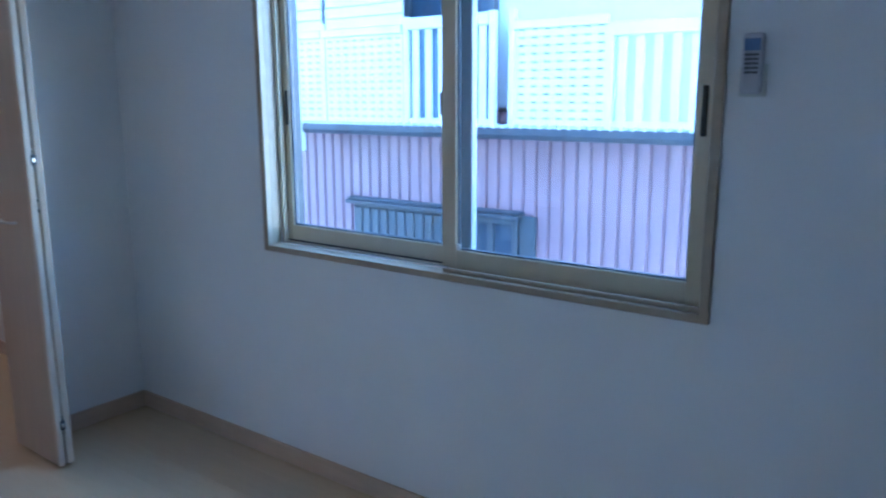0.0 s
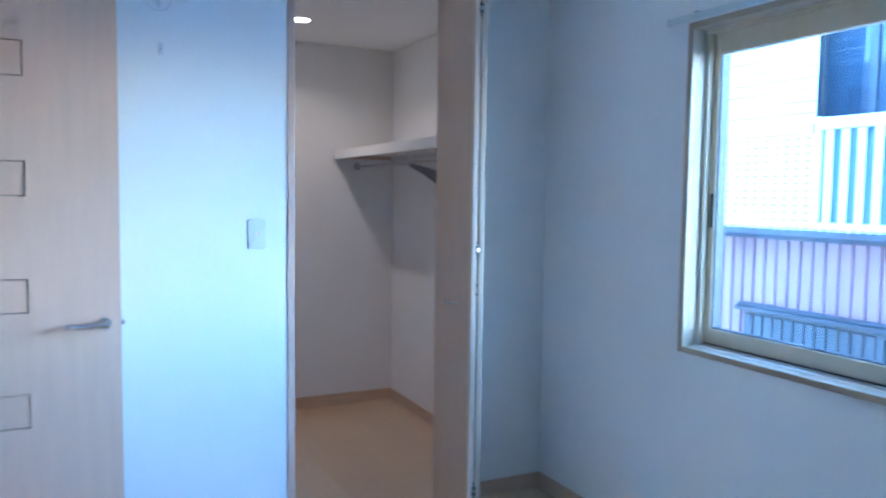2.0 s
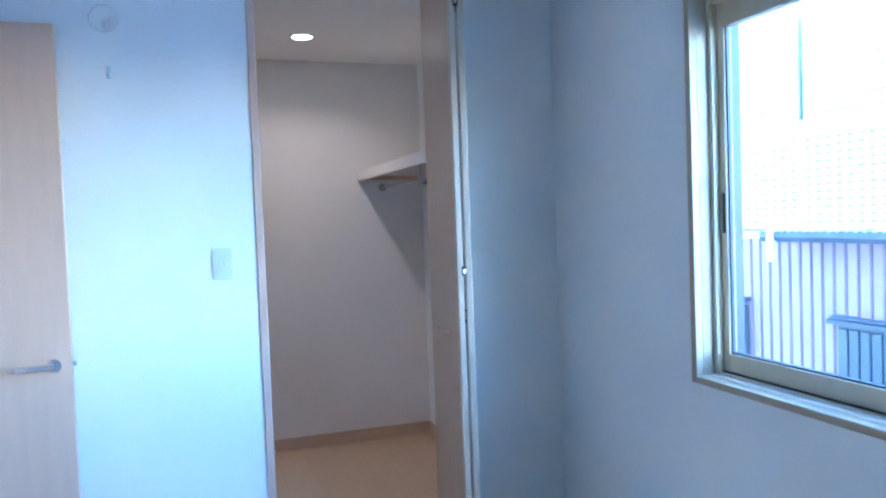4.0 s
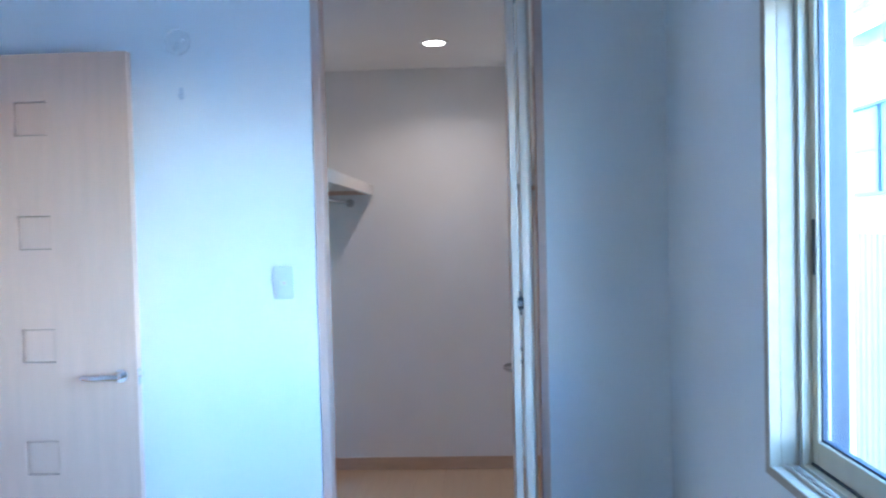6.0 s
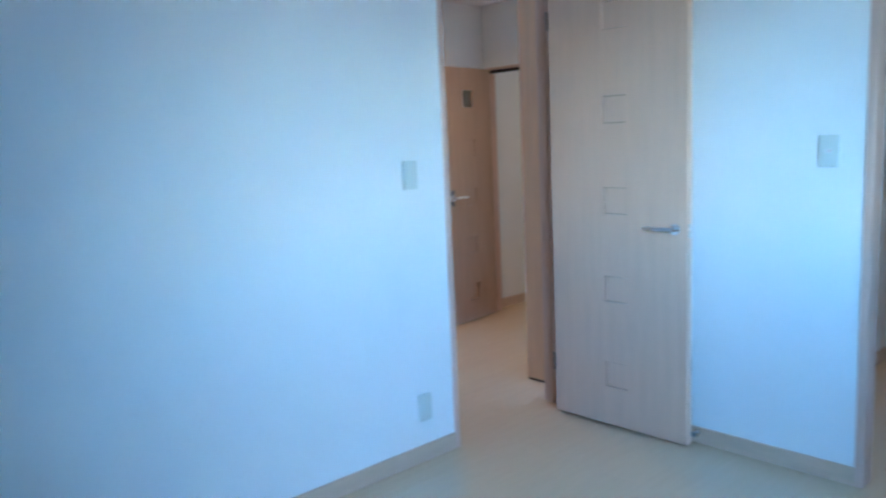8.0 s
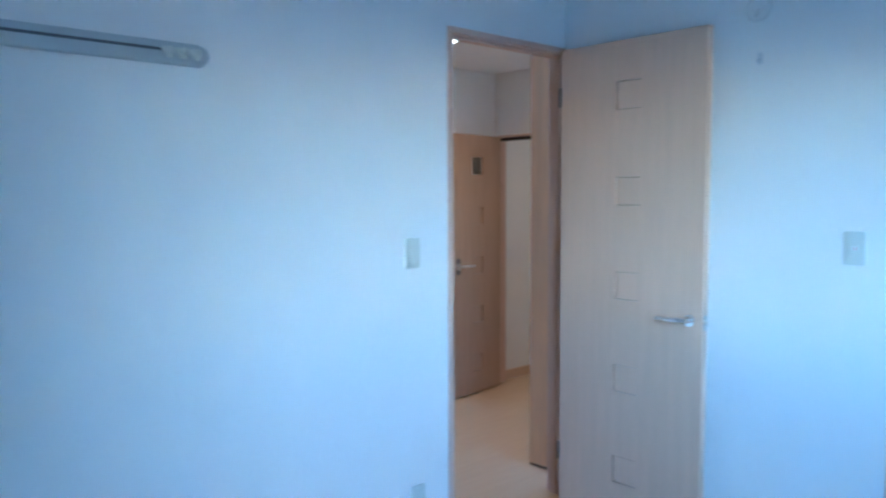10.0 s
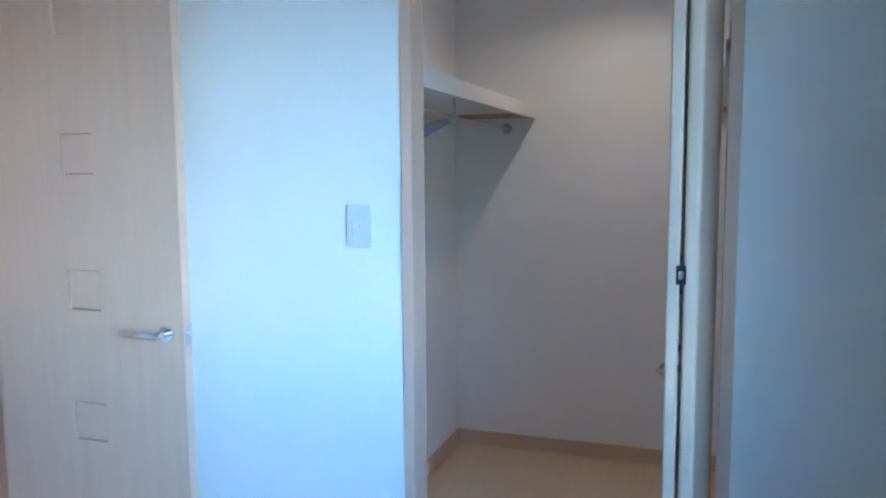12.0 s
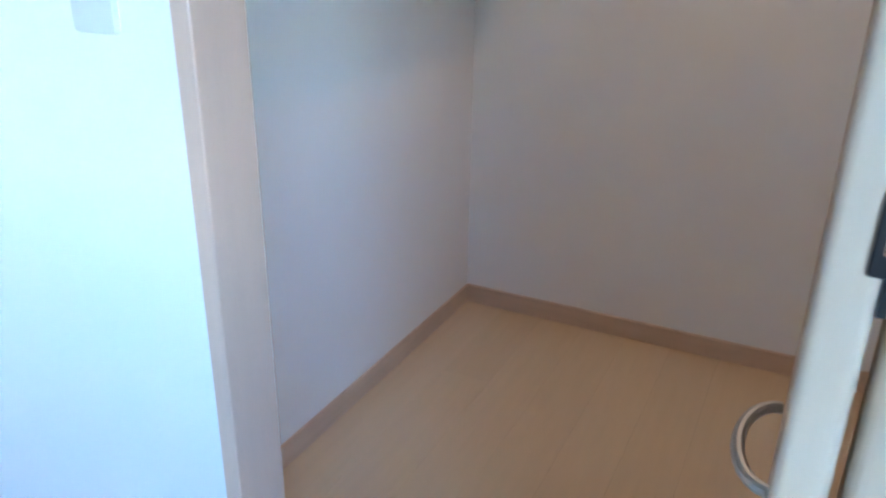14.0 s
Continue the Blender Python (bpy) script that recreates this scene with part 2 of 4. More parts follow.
# ---- plan ----
W = -2.535          # left wall, room face
BACK = -3.52       # wall behind the walk
WT = 0.08          # thickness of the door wall
CEIL_Z, LOW_Z = 2.42, 2.28
WIN_Y0, WIN_Y1, WIN_Z0, WIN_Z1 = -2.436, -0.897, 0.834, 1.945     # window hole
CL_X0, CL_X1, CL_Z = -1.198, -0.412, 2.25                         # closet hole
CIN0, CIN1, CBACK, CT = -1.614, -0.046, 1.70, 0.075              # closet inside
DR_Y0, DR_Y1, DR_Z = -0.709, 0.021, 2.022                        # room door hole
HALL_X, HALL_Y = -4.2, 1.29

# window wall, with the closet's side wall in line behind
bm = bmesh.new()
HY0, HY1, HZ0, HZ1 = WIN_Y0 - 0.012, WIN_Y1 + 0.012, WIN_Z0 - 0.010, WIN_Z1 + 0.010
for a, b in (((0, BACK - 0.12, 0), (0.16, HY0, CEIL_Z)), ((0, HY1, 0), (0.16, CBACK + 0.12, CEIL_Z)),
             ((0, HY0, 0), (0.16, HY1, HZ0)), ((0, HY0, HZ1), (0.16, HY1, CEIL_Z))):
    box(bm, a, b)
structure("wall_window", bm, PAPER, "white papered wall with a wide sliding window", "wall")
# closet front wall
bm = bmesh.new()
for a, b in (((W, 0, 0), (CL_X0, CT, CEIL_Z)), ((CL_X1, 0, 0), (0, CT, CEIL_Z)), ((CL_X0, 0, CL_Z), (CL_X1, CT, CEIL_Z))):
    box(bm, a, b)
structure("wall_closet_front", bm, PAPER, "white papered wall with the closet opening in it", "wall")
# door wall
bm = bmesh.new()
for a, b in (((W - WT, BACK - 0.12, 0), (W, DR_Y0, CEIL_Z)), ((W - WT, DR_Y1, 0), (W, 0.09, CEIL_Z)), ((W - WT, DR_Y0, DR_Z), (W, DR_Y1, CEIL_Z))):
    box(bm, a, b)
structure("wall_door", bm, PAPER, "white papered wall with the room's doorway", "wall")
structure("wall_back", slab((W, BACK - 0.12, 0), (0, BACK, CEIL_Z)), PAPER, "plain white papered wall behind the walk", "wall")
# closet inside
structure("wall_closet_left", slab((CIN0 - 0.08, CT, 0), (CIN0, CBACK, CEIL_Z)), PAPER, "white papered side wall inside the closet", "wall")
structure("wall_closet_right", slab((CIN1, CT, 0), (-0.0005, CBACK, CEIL_Z)), PAPER, "white papered side wall inside the closet", "wall")
structure("wall_closet_back", slab((CIN0 - 0.08, CBACK, 0), (-0.0005, CBACK + 0.1, CEIL_Z)), PAPER, "white papered back wall of the closet", "wall")
structure("ceiling", slab((W - WT, BACK - 0.12, CEIL_Z), (0.16, CT, CEIL_Z + 0.15)), CEIL, "white papered ceiling of the empty room", "ceiling")
structure("ceiling_closet", slab((CIN0, CT, LOW_Z), (CIN1, CBACK, LOW_Z + 0.12)), CEIL, "white papered closet ceiling with a downlight", "ceiling")

# hall behind the doorway
HX = W - WT
D2_Y0, D2_Y1 = 0.03, 0.80       # further doorway in the hall's end wall
T_X0, T_X1 = -4.165, -3.50        # small-room doorway in the hall's side wall
bm = bmesh.new()
for a, b in (((HALL_X - 0.12, -1.5, 0), (HALL_X, D2_Y0, LOW_Z)), ((HALL_X - 0.12, D2_Y1, 0), (HALL_X, 2.6, LOW_Z)), ((HALL_X - 0.12, D2_Y0, 2.0), (HALL_X, D2_Y1, LOW_Z))):
    box(bm, a, b)
structure("wall_hall_end", bm, PAPER, "white papered wall at the end of the hall", "wall")
bm = bmesh.new()
for a, b in (((HALL_X, HALL_Y, 0), (T_X0, HALL_Y + 0.06, LOW_Z)), ((T_X1, HALL_Y, 0), (-2.9, HALL_Y + 0.06, LOW_Z)), ((T_X0, HALL_Y, 1.80), (T_X1, HALL_Y + 0.06, LOW_Z))):
    box(bm, a, b)
structure("wall_hall_side", bm, PAPER, "white papered hall wall with a low doorway", "wall")
structure("wall_hall_storage", slab((-2.90, 0.22, 0), (HX - 0.001, HALL_Y + 0.06, LOW_Z)), PAPER, "white papered wall beside the storage door", "wall")
structure("wall_hall_near", slab((HALL_X, -1.62, 0), (HX, -1.5, LOW_Z)), PAPER, "plain white wall closing the hall", "wall")
structure("wall_small_room", slab((HALL_X, 2.6, 0), (-2.9, 2.7, LOW_Z)), PAPER, "white papered wall of the small room off the hall", "wall")
structure("wall_small_room_side", slab((-2.9, HALL_Y + 0.06, 0), (-2.8, 2.7, LOW_Z)), PAPER, "white papered side wall of the small room", "wall")
structure("ceiling_hall", slab((HALL_X - 0.12, -1.62, 2.24), (HX - 0.0005, 2.7, LOW_Z + 0.12)), CEIL, "white papered hall ceiling", "ceiling")
# room beyond the hall, lit by its own window
bm = bmesh.new()
box(bm, (-6.5, -1.5, 0), (HALL_X - 0.12, -1.4, LOW_Z))
box(bm, (-6.5, 2.9, 0), (HALL_X - 0.12, 3.0, LOW_Z))
box(bm, (HALL_X - 0.12, 2.6, 0), (HALL_X, 3.0, LOW_Z))
for a, b in (((-6.6, -1.5, 0), (-6.5, -0.9, LOW_Z)), ((-6.6, 0.0, 0), (-6.5, 3.0, LOW_Z)), ((-6.6, -0.9, 0), (-6.5, 0.0, 0.95)), ((-6.6, -0.9, 1.95), (-6.5, 0.0, LOW_Z))):
    box(bm, a, b)
structure("wall_far_room", bm, PAPER, "white papered walls of the room across the hall", "wall")
structure("ceiling_far_room", slab((-6.6, -1.5, LOW_Z), (HALL_X - 0.12, 3.0, LOW_Z + 0.12)), CEIL, "white ceiling of the room across the hall", "ceiling")

# baseboards
BH, BT = 0.07, 0.009
BASES = [((-BT, BACK + BT, 0), (0, -BT, BH)), ((CL_X1 + 0.001, -BT, 0), (0, 0, BH)), ((W + 0.06, -BT, 0), (CL_X0 - 0.001, 0, BH)), ((W, BACK + BT, 0), (W + BT, DR_Y0 - 0.001, BH)),
         ((W, BACK, 0), (0, BACK + BT, BH)), ((CIN0, CT + 0.03, 0), (CIN0 + BT, CBACK - BT, BH)), ((CIN1 - BT, CT + 0.03, 0), (CIN1, CBACK - BT, BH)), ((CIN0, CBACK - BT, 0), (CIN1, CBACK, BH)),
         ((HALL_X, D2_Y1 + 0.001, 0), (HALL_X + BT, HALL_Y, BH)), ((HALL_X, HALL_Y + 0.06, 0), (HALL_X + BT, 2.6, BH)), ((HALL_X, 2.6 - BT, 0), (-2.9, 2.6, BH)),
         ((-6.5, -1.39, 0), (-6.5 + BT, 2.9, BH))]
for a, b in BASES:
    structure("baseboard", slab(a, b, 0.002), BASE, "pale wood-grain baseboard along the wall", "baseboard")

# ---- room door ----


def door_leaf(name, hinge, width, height, angle, label, squares, thick=0.034, mat=MAPLE, glass_top=False, handle_z=0.905, plate=False):
    """A hinged leaf with a column of recessed squares and lever handles; the leaf runs along local x from the hinge, its seen face at local -y."""
    door = thing(name, (0, 0, 0), label, "door", kind="structure")
    bm = bmesh.new()
    half, s = 0.0575, 0.0575
    cx = width * 0.5
    zs = sorted(squares)
    # leaf as a frame of blocks round the square recesses
    box(bm, (0, 0, 0.012), (cx - half, thick, height))
    box(bm, (cx + half, 0, 0.012), (width, thick, height))
    cuts = [0.012] + [c for z in zs for c in (z - s, z + s)] + [height]
    for lo, hi in zip(cuts[::2], cuts[1::2]):
        box(bm, (cx - half, 0, lo), (cx + half, thick, hi))
    leaf = part("door_leaf", bm, mat, door, smooth=False)
    for i, z in enumerate(reversed(zs)):
        clear = glass_top and i == 0
        mid = thick / 2
        if clear:
            part("square_panel", slab((cx - half, mid - 0.003, z - s), (cx + half, mid + 0.003, z + s)), FROST, leaf, "small frosted glass light", smooth=False)
            continue
        for y0, y1 in ((0.006, mid - 0.0021), (mid + 0.0021, thick - 0.006)):
            part("square_panel", slab((cx - half + 0.004, y0, z - s + 0.004), (cx + half - 0.004, y1, z + s - 0.004), 0.0006), mat, leaf, smooth=False)
        # darker backing draws the groove's shade as an outline
        part("square_backing", slab((cx - half, mid - 0.002, z - s), (cx + half, mid + 0.002, z + s)), SHADOWGAP, leaf, smooth=False)
    # handle on both faces
    hx = width - 0.052
    for sy, y0 in ((-1, 0.0), (1, thick)):
        if plate:
            part("handle_plate", slab((hx - 0.022, y0, handle_z - 0.055), (hx + 0.022, y0 + sy * 0.006, handle_z + 0.055), 0.002), DARKSTEEL, door, "dark grey handle plate", smooth=False)
        rose = part("handle_rose", rod(bmesh.new(), (hx, y0, handle_z), (hx, y0 + sy * 0.010, handle_z), 0.024, 0.022, 24), CHROME, door, "round chrome rose")
        bm = bmesh.new()
        tube(bm, [(hx, y0, handle_z), (hx, y0 + sy * 0.03, handle_z), (hx, y0 + sy * 0.043, handle_z), (hx - 0.012, y0 + sy * 0.050, handle_z)], 0.009, 12)
        tube(bm, [(hx + 0.006, y0 + sy * 0.046, handle_z), (hx - 0.02, y0 + sy * 0.052, handle_z + 0.002), (hx - 0.05, y0 + sy * 0.053, handle_z + 0.001),
                  (hx - 0.085, y0 + sy * 0.050, handle_z), (hx - 0.108, y0 + sy * 0.046, handle_z + 0.001), (hx - 0.114, y0 + sy * 0.042, handle_z + 0.001)], lambda u: 0.0130 - 0.002 * u, 14)
        part("lever_handle", bm, CHROME, door, "bent chrome lever")
    part("latch_plate", slab((width - 0.001, thick * 0.2, handle_z - 0.034), (width + 0.0015, thick * 0.8, handle_z + 0.022)), STEEL, door, "steel latch plate")
    bm = bmesh.new()
    rod(bm, (width, thick * 0.5, handle_z), (width + 0.012, thick * 0.5, handle_z), 0.0115, 0.009, 20)
    part("latch_bolt", bm, CHROME, door, "chrome latch bolt")
    for z in (0.25, height - 0.2):
        part("hinge", rod(bmesh.new(), (-0.004, -0.004, z - 0.04), (-0.004, -0.004, z + 0.04), 0.005), DARKSTEEL, door)
    door.matrix_world = pose(*hinge, 0, 0, angle)
    return door


SQ = [1.778, 1.394, 1.01, 0.626, 0.242]
door_leaf("door_1", (-2.476, -0.096, 0), 0.672, 1.995, 0.3, "pale maple hinged door with five square insets standing open", SQ)


def door_frame(name, horizontal, a, b, lo, hi, z, label, stop=0.0, mat=MAPLE_H, face=0.024, proud=0.008):
    """Lining of a doorway: a..b along the wall, lo..hi through it."""
    fr = thing(name, (0, 0, 0), label, "door frame", kind="structure")

    def put(pa, pb, nm):
        if not horizontal:
            pa, pb = (pa[1], pa[0], pa[2]), (pb[1], pb[0], pb[2])
        part(nm, slab(pa, pb, 0.0015), MAPLE_V if mat is MAPLE_H and nm != "head" else mat, fr, smooth=False)
    put((a, lo - proud, 0), (a + face, hi + proud, z), "jamb")
    put((b - face, lo - proud, 0), (b, hi + proud, z), "jamb")
    put((a + face, lo - proud, z - face), (b - face, hi + proud, z), "head")
    if stop:
        mid = (lo + hi) / 2
        put((a + face, mid - 0.02, 0), (a + face + 0.012, mid + 0.02, z - face), "door_stop_strip")
        put((b - face - 0.012, mid - 0.02, 0), (b - face, mid + 0.02, z - face), "door_stop_strip")
        put((a + face + 0.012, mid - 0.02, z - face - 0.012), (b - face - 0.012, mid + 0.02, z - face), "door_stop_strip")
    return fr


door_frame("door_frame", False, DR_Y0, DR_Y1, W - WT, W, DR_Z, "pale maple lining round the room doorway", stop=1)
door_frame("door_frame", False, D2_Y0, D2_Y1, HALL_X - 0.12, HALL_X, 2.0, "off-white lining round the hall's far doorway", mat=WHITETRIM, face=0.04)
low_frame = door_frame("door_frame", True, T_X0, T_X1, HALL_Y, HALL_Y + 0.06, 1.80, "pale maple lining round the low hall doorway", face=0.016, proud=0.004)
# added black strip that paints the dark shade line below the head
part("head_shade_strip", slab((T_X0 + 0.017, HALL_Y + 0.008, 1.762), (T_X1 - 0.017, HALL_Y + 0.05, 1.7835)), BLACK, low_frame, "black strip standing in for the shade under the head", smooth=False)
door_frame("closet_frame", True, CL_X0, CL_X1, 0, CT, CL_Z, "pale maple lining round the closet opening", face=0.028)

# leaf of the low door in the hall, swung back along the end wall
door_leaf("door_2", (-4.13, 1.240, 0), 0.535, 1.785, -82.6, "maple hall door, coloured darker for dim light, with a small frosted light, standing open", [1.575, 1.235, 0.895, 0.555, 0.215], glass_top=True, handle_z=0.90, mat=DIM_MAPLE, plate=True)

# folded storage door in the hall
hd = thing("storage_door", (-2.78, 0.175, 0), "orange-brown maple storage door edge beside the hall doorway", "door")
part("panel", slab((-2.90, 0.190, 0.012), (HX - 0.002, 0.219, 2.2), 0.002), AMBER_LIT, hd, "orange-brown maple face, coloured brighter for warm hall light", smooth=False)
# no real rail: black fill paints the shade in the gap below the panel
part("bottom_rail", slab((-2.895, 0.194, 0.0), (HX - 0.003, 0.215, 0.012)), BLACK, hd, "black strip standing in for the shaded gap", smooth=False)

# ---- folding closet doors ----
fold = thing("folding_door", (-0.51, -0.15, 0), "folded pale maple closet door standing out into the room", "folding door")
FY0, FY1, FZ = -0.303, 0.044, 2.22


def fold_panel(x0, x1, nm, turn, round_by):
    p = part(nm, slab((x0 + 0.0012, FY0 + 0.014, 0.012), (x1 - 0.0012, FY1 - 0.001, FZ), 0.001), FOLD, fold, smooth=False)
    part("edge_band", slab((x0, FY0, 0.012), (x1, FY0 + 0.024, FZ), round_by, 4), EDGE, p, "cream edge band", smooth=False)
    pivot = Vector(((x0 + x1) / 2, FY0, 0)) - base_of(fold)
    p.matrix_local = Matrix.Translation(pivot) @ pose(0, 0, 0, 0, 0, turn) @ Matrix.Translation(-pivot)
    return p


pb = fold_panel(-0.5455, -0.5215, "inner_panel", -1.3, 0.005)
pa = fold_panel(-0.5165, -0.4880, "outer_panel", -6.2, 0.0085)
for z in (0.170, 1.145, 2.08):
    hinge = part("hinge", slab((-0.5285, FY0 - 0.0025, z - 0.018), (-0.5105, FY0 + 0.01, z + 0.018), 0.001), BLACK, fold, "black concealed hinge", smooth=False)
    part("hinge_knuckle", slab((-0.5240, FY0 - 0.004, z - 0.009), (-0.5150, FY0 - 0.001, z + 0.008), 0.0015), CHROME, hinge, "bright steel link", smooth=False)
    for s in (-1, 1):
        part("hinge_pin", slab((-0.5215, FY0 + 0.001, z + s * 0.018), (-0.5170, FY0 + 0.007, z + s * 0.036)), BLACK, hinge, smooth=False)
for z in (0.968, 1.006):
    part("gap_pin", slab((-0.5212, FY0 - 0.001, z - 0.006), (-0.5175, FY0 + 0.006, z + 0.006)), BLACK, fold, "small black catch", smooth=False)
hy = -0.120
HX0 = -0.5412     # inner panel's face at the handle
bow = [(HX0, hy - 0.055, 0.917)] + [(HX0 - 0.0255 * math.sin(math.pi * k / 12), hy - 0.055 * math.cos(math.pi * k / 12), 0.917) for k in range(1, 12)] + [(HX0, hy + 0.055, 0.917)]
part("bow_handle", tube(bmesh.new(), bow, 0.0049, 10), STEEL, fold, "satin steel bow handle")
part("pivot_bracket", slab((-0.52, 0.0, 2.22), (-0.48, 0.02, 2.226)), STEEL, fold, smooth=False)

# ---- window ----
win = thing("window_1", (0.06, (WIN_Y0 + WIN_Y1) / 2, WIN_Z0), "champagne two-sash sliding window with black pulls", "window", kind="structure")
CY0, CY1, CZ0, CZ1 = -2.460, -0.873, 0.812, 1.968
cas = [((-0.012, CY0, CZ0), (0.055, WIN_Y0, CZ1)), ((-0.012, WIN_Y1, CZ0), (0.055, CY1, CZ1)), ((-0.012, WIN_Y0, CZ0), (0.055, WIN_Y1, WIN_Z0)), ((-0.012, WIN_Y0, WIN_Z1), (0.055, WIN_Y1, CZ1))]
cas_names = ("casing_side", "casing_side", "window_sill", "casing_head")
for nm, (a, b) in zip(cas_names, cas):
    if nm == "casing_side":
        side = 1 if a[1] > -2.4 else -1
        near, far = (a[1], b[1]) if side > 0 else (b[1], a[1])
        part("casing_liner", slab((0.0155, near + side * 0.003, a[2]), (b[0], far, b[2]), 0.001), CASING, win, "cream wood-grain liner", smooth=False)
        b = (0.014, b[1], b[2])
    part(nm, slab(a, b, 0.002), CASING, win, "cream wood-grain casing", smooth=False)
# outer frame with its tracks
fo = 0.012
for nm, a, b in (("frame_side", (0.055, WIN_Y0, WIN_Z0), (0.158, WIN_Y0 + fo, WIN_Z1)), ("frame_side", (0.055, WIN_Y1 - fo, WIN_Z0), (0.158, WIN_Y1, WIN_Z1)),
                 ("frame_bottom", (0.055, WIN_Y0 + fo, WIN_Z0 - 0.001), (0.19, WIN_Y1 - fo, WIN_Z0 + 0.006)), ("frame_top", (0.055, WIN_Y0 + fo, WIN_Z1 - fo), (0.19, WIN_Y1 - fo, WIN_Z1))):
    if nm == "frame_side":
        part("frame_outer", slab((0.110, a[1], a[2]), b, 0.001), ALU, win, "blue-grey aluminium outer frame", smooth=False)
        b = (0.1098, b[1], b[2])
    part(nm, slab(a, b, 0.001), SASH, win, smooth=False)
for x in (0.018, 0.036, 0.074, 0.116):
    part("track_rail", slab((x, -1.66 if x < 0.06 else WIN_Y0 + fo, WIN_Z0 - 0.001), (x + 0.004, WIN_Y1 - fo, WIN_Z0 + 0.011)), CHROME if x < 0.06 else ALU, win, "bright aluminium rail", smooth=False)
part("sill_upstand", slab((0.0, WIN_Y0 + 0.0005, WIN_Z0 + 0.0005), (0.012, -1.662, WIN_Z0 + 0.014), 0.002), CASING, win, "cream sill upstand", smooth=False)
part("outer_jamb", slab((0.108, WIN_Y1 - 0.020, WIN_Z0 + 0.012), (0.150, WIN_Y1 - fo - 0.0002, WIN_Z1 - fo - 0.0002)), ALU, win, "blue-grey aluminium outer jamb", smooth=False)
part("outer_jamb", slab((0.165, WIN_Y0 + fo, WIN_Z0 + 0.006), (0.185, WIN_Y0 + 0.045, WIN_Z1 - fo)), ALU, win, "blue-grey aluminium outer jamb", smooth=False)


def sash(nm, x0, x1, y0, y1, s_lo, s_hi, pull_y):
    z0, z1 = WIN_Z0 + 0.006, WIN_Z1 - 0.010
    rail_b, rail_t = 0.058, 0.075
    ob = thing(nm, (x0, (y0 + y1) / 2, z0), "", "")
    ob.parent = win
    ob.location = Vector(((x0 + x1) / 2, (y0 + y1) / 2, z0)) - base_of(win)
    for n2, a, b in (("stile", (x0, y0, z0), (x1, y0 + s_lo, z1)), ("stile", (x0, y1 - s_hi, z0), (x1, y1, z1)),
                     ("bottom_rail", (x0, y0 + s_lo, z0), (x1, y1 - s_hi, z0 + rail_b)), ("top_rail", (x0, y0 + s_lo, z1 - rail_t), (x1, y1 - s_hi, z1))):
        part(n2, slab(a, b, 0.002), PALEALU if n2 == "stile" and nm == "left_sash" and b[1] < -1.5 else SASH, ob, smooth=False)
    gx = (x0 + x1) / 2
    for n2, a, b in (("glazing_bead", (gx - 0.006, y0 + s_lo, z0 + rail_b), (gx + 0.006, y1 - s_hi, z0 + rail_b + 0.005)), ("glazing_bead", (gx - 0.006, y0 + s_lo, z0 + rail_b), (gx + 0.006, y0 + s_lo + 0.005, z1 - rail_t)),
                     ("glazing_bead", (gx - 0.006, y1 - s_hi - 0.005, z0 + rail_b), (gx + 0.006, y1 - s_hi, z1 - rail_t))):
        part(n2, slab(a, b), ALU, ob, "grey glazing bead", smooth=False)
    pane = part("pane", slab((gx - 0.002, y0 + s_lo - 0.004, z0 + rail_b - 0.004), (gx + 0.002, y1 - s_hi + 0.004, z1 - rail_t + 0.004)), PANE, ob, "clear window glass", smooth=False)
    pane.visible_shadow = False
    bm = box(bmesh.new(), (x0 - 0.003, pull_y - 0.007, 1.257), (x0 + 0.002, pull_y + 0.007, 1.377), 0.0015)
    part("finger_pull", bm, BLACK, ob, "black finger pull", smooth=False)
    return ob


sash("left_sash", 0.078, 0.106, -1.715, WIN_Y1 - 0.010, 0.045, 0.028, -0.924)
right = sash("right_sash", 0.040, 0.068, WIN_Y0 + 0.012, -1.632, 0.040, 0.052, -2.404)
bm = box(bmesh.new(), (0.068, -1.632, 1.315), (0.085, -1.622, 1.355), 0.002)
box(bm, (0.046, -1.640, 1.300), (0.062, -1.618, 1.367), 0.004)
part("crescent_lock", bm, BLACK, right, "black crescent lock", smooth=False)
bm = box(bmesh.new(), (0.044, -1.70, 0.898), (0.040, -1.685, 0.917), 0.001)
part("sash_stopper", bm, LOUVRE, right, "small white stopper", smooth=False)

# curtain rail above the window
rail = thing("curtain_rail", (-0.05, -1.67, 1.975), "pale translucent curtain rail fixed above the window", "curtain rail")
bm = bmesh.new()
box(bm, (-0.060, -2.55, 1.964), (-0.057, -0.825, 1.980))
box(bm, (-0.043, -2.55, 1.964), (-0.040, -0.825, 1.980))
box(bm, (-0.060, -2.55, 1.980), (-0.040, -0.825, 1.983))
part("rail", bm, RAILW, rail, smooth=False)
for y in (-0.823, -2.552):
    part("end_cap", slab((-0.062, y - 0.006, 1.960), (-0.038, y + 0.006, 1.985), 0.003), PLATE, rail, smooth=False)
for y in (-0.95, -1.67, -2.40):
    part("bracket", slab((-0.055, y - 0.010, 1.983), (0.0, y + 0.010, 1.990), 0.001), STEEL, rail, smooth=False)

# ---- closet fittings ----


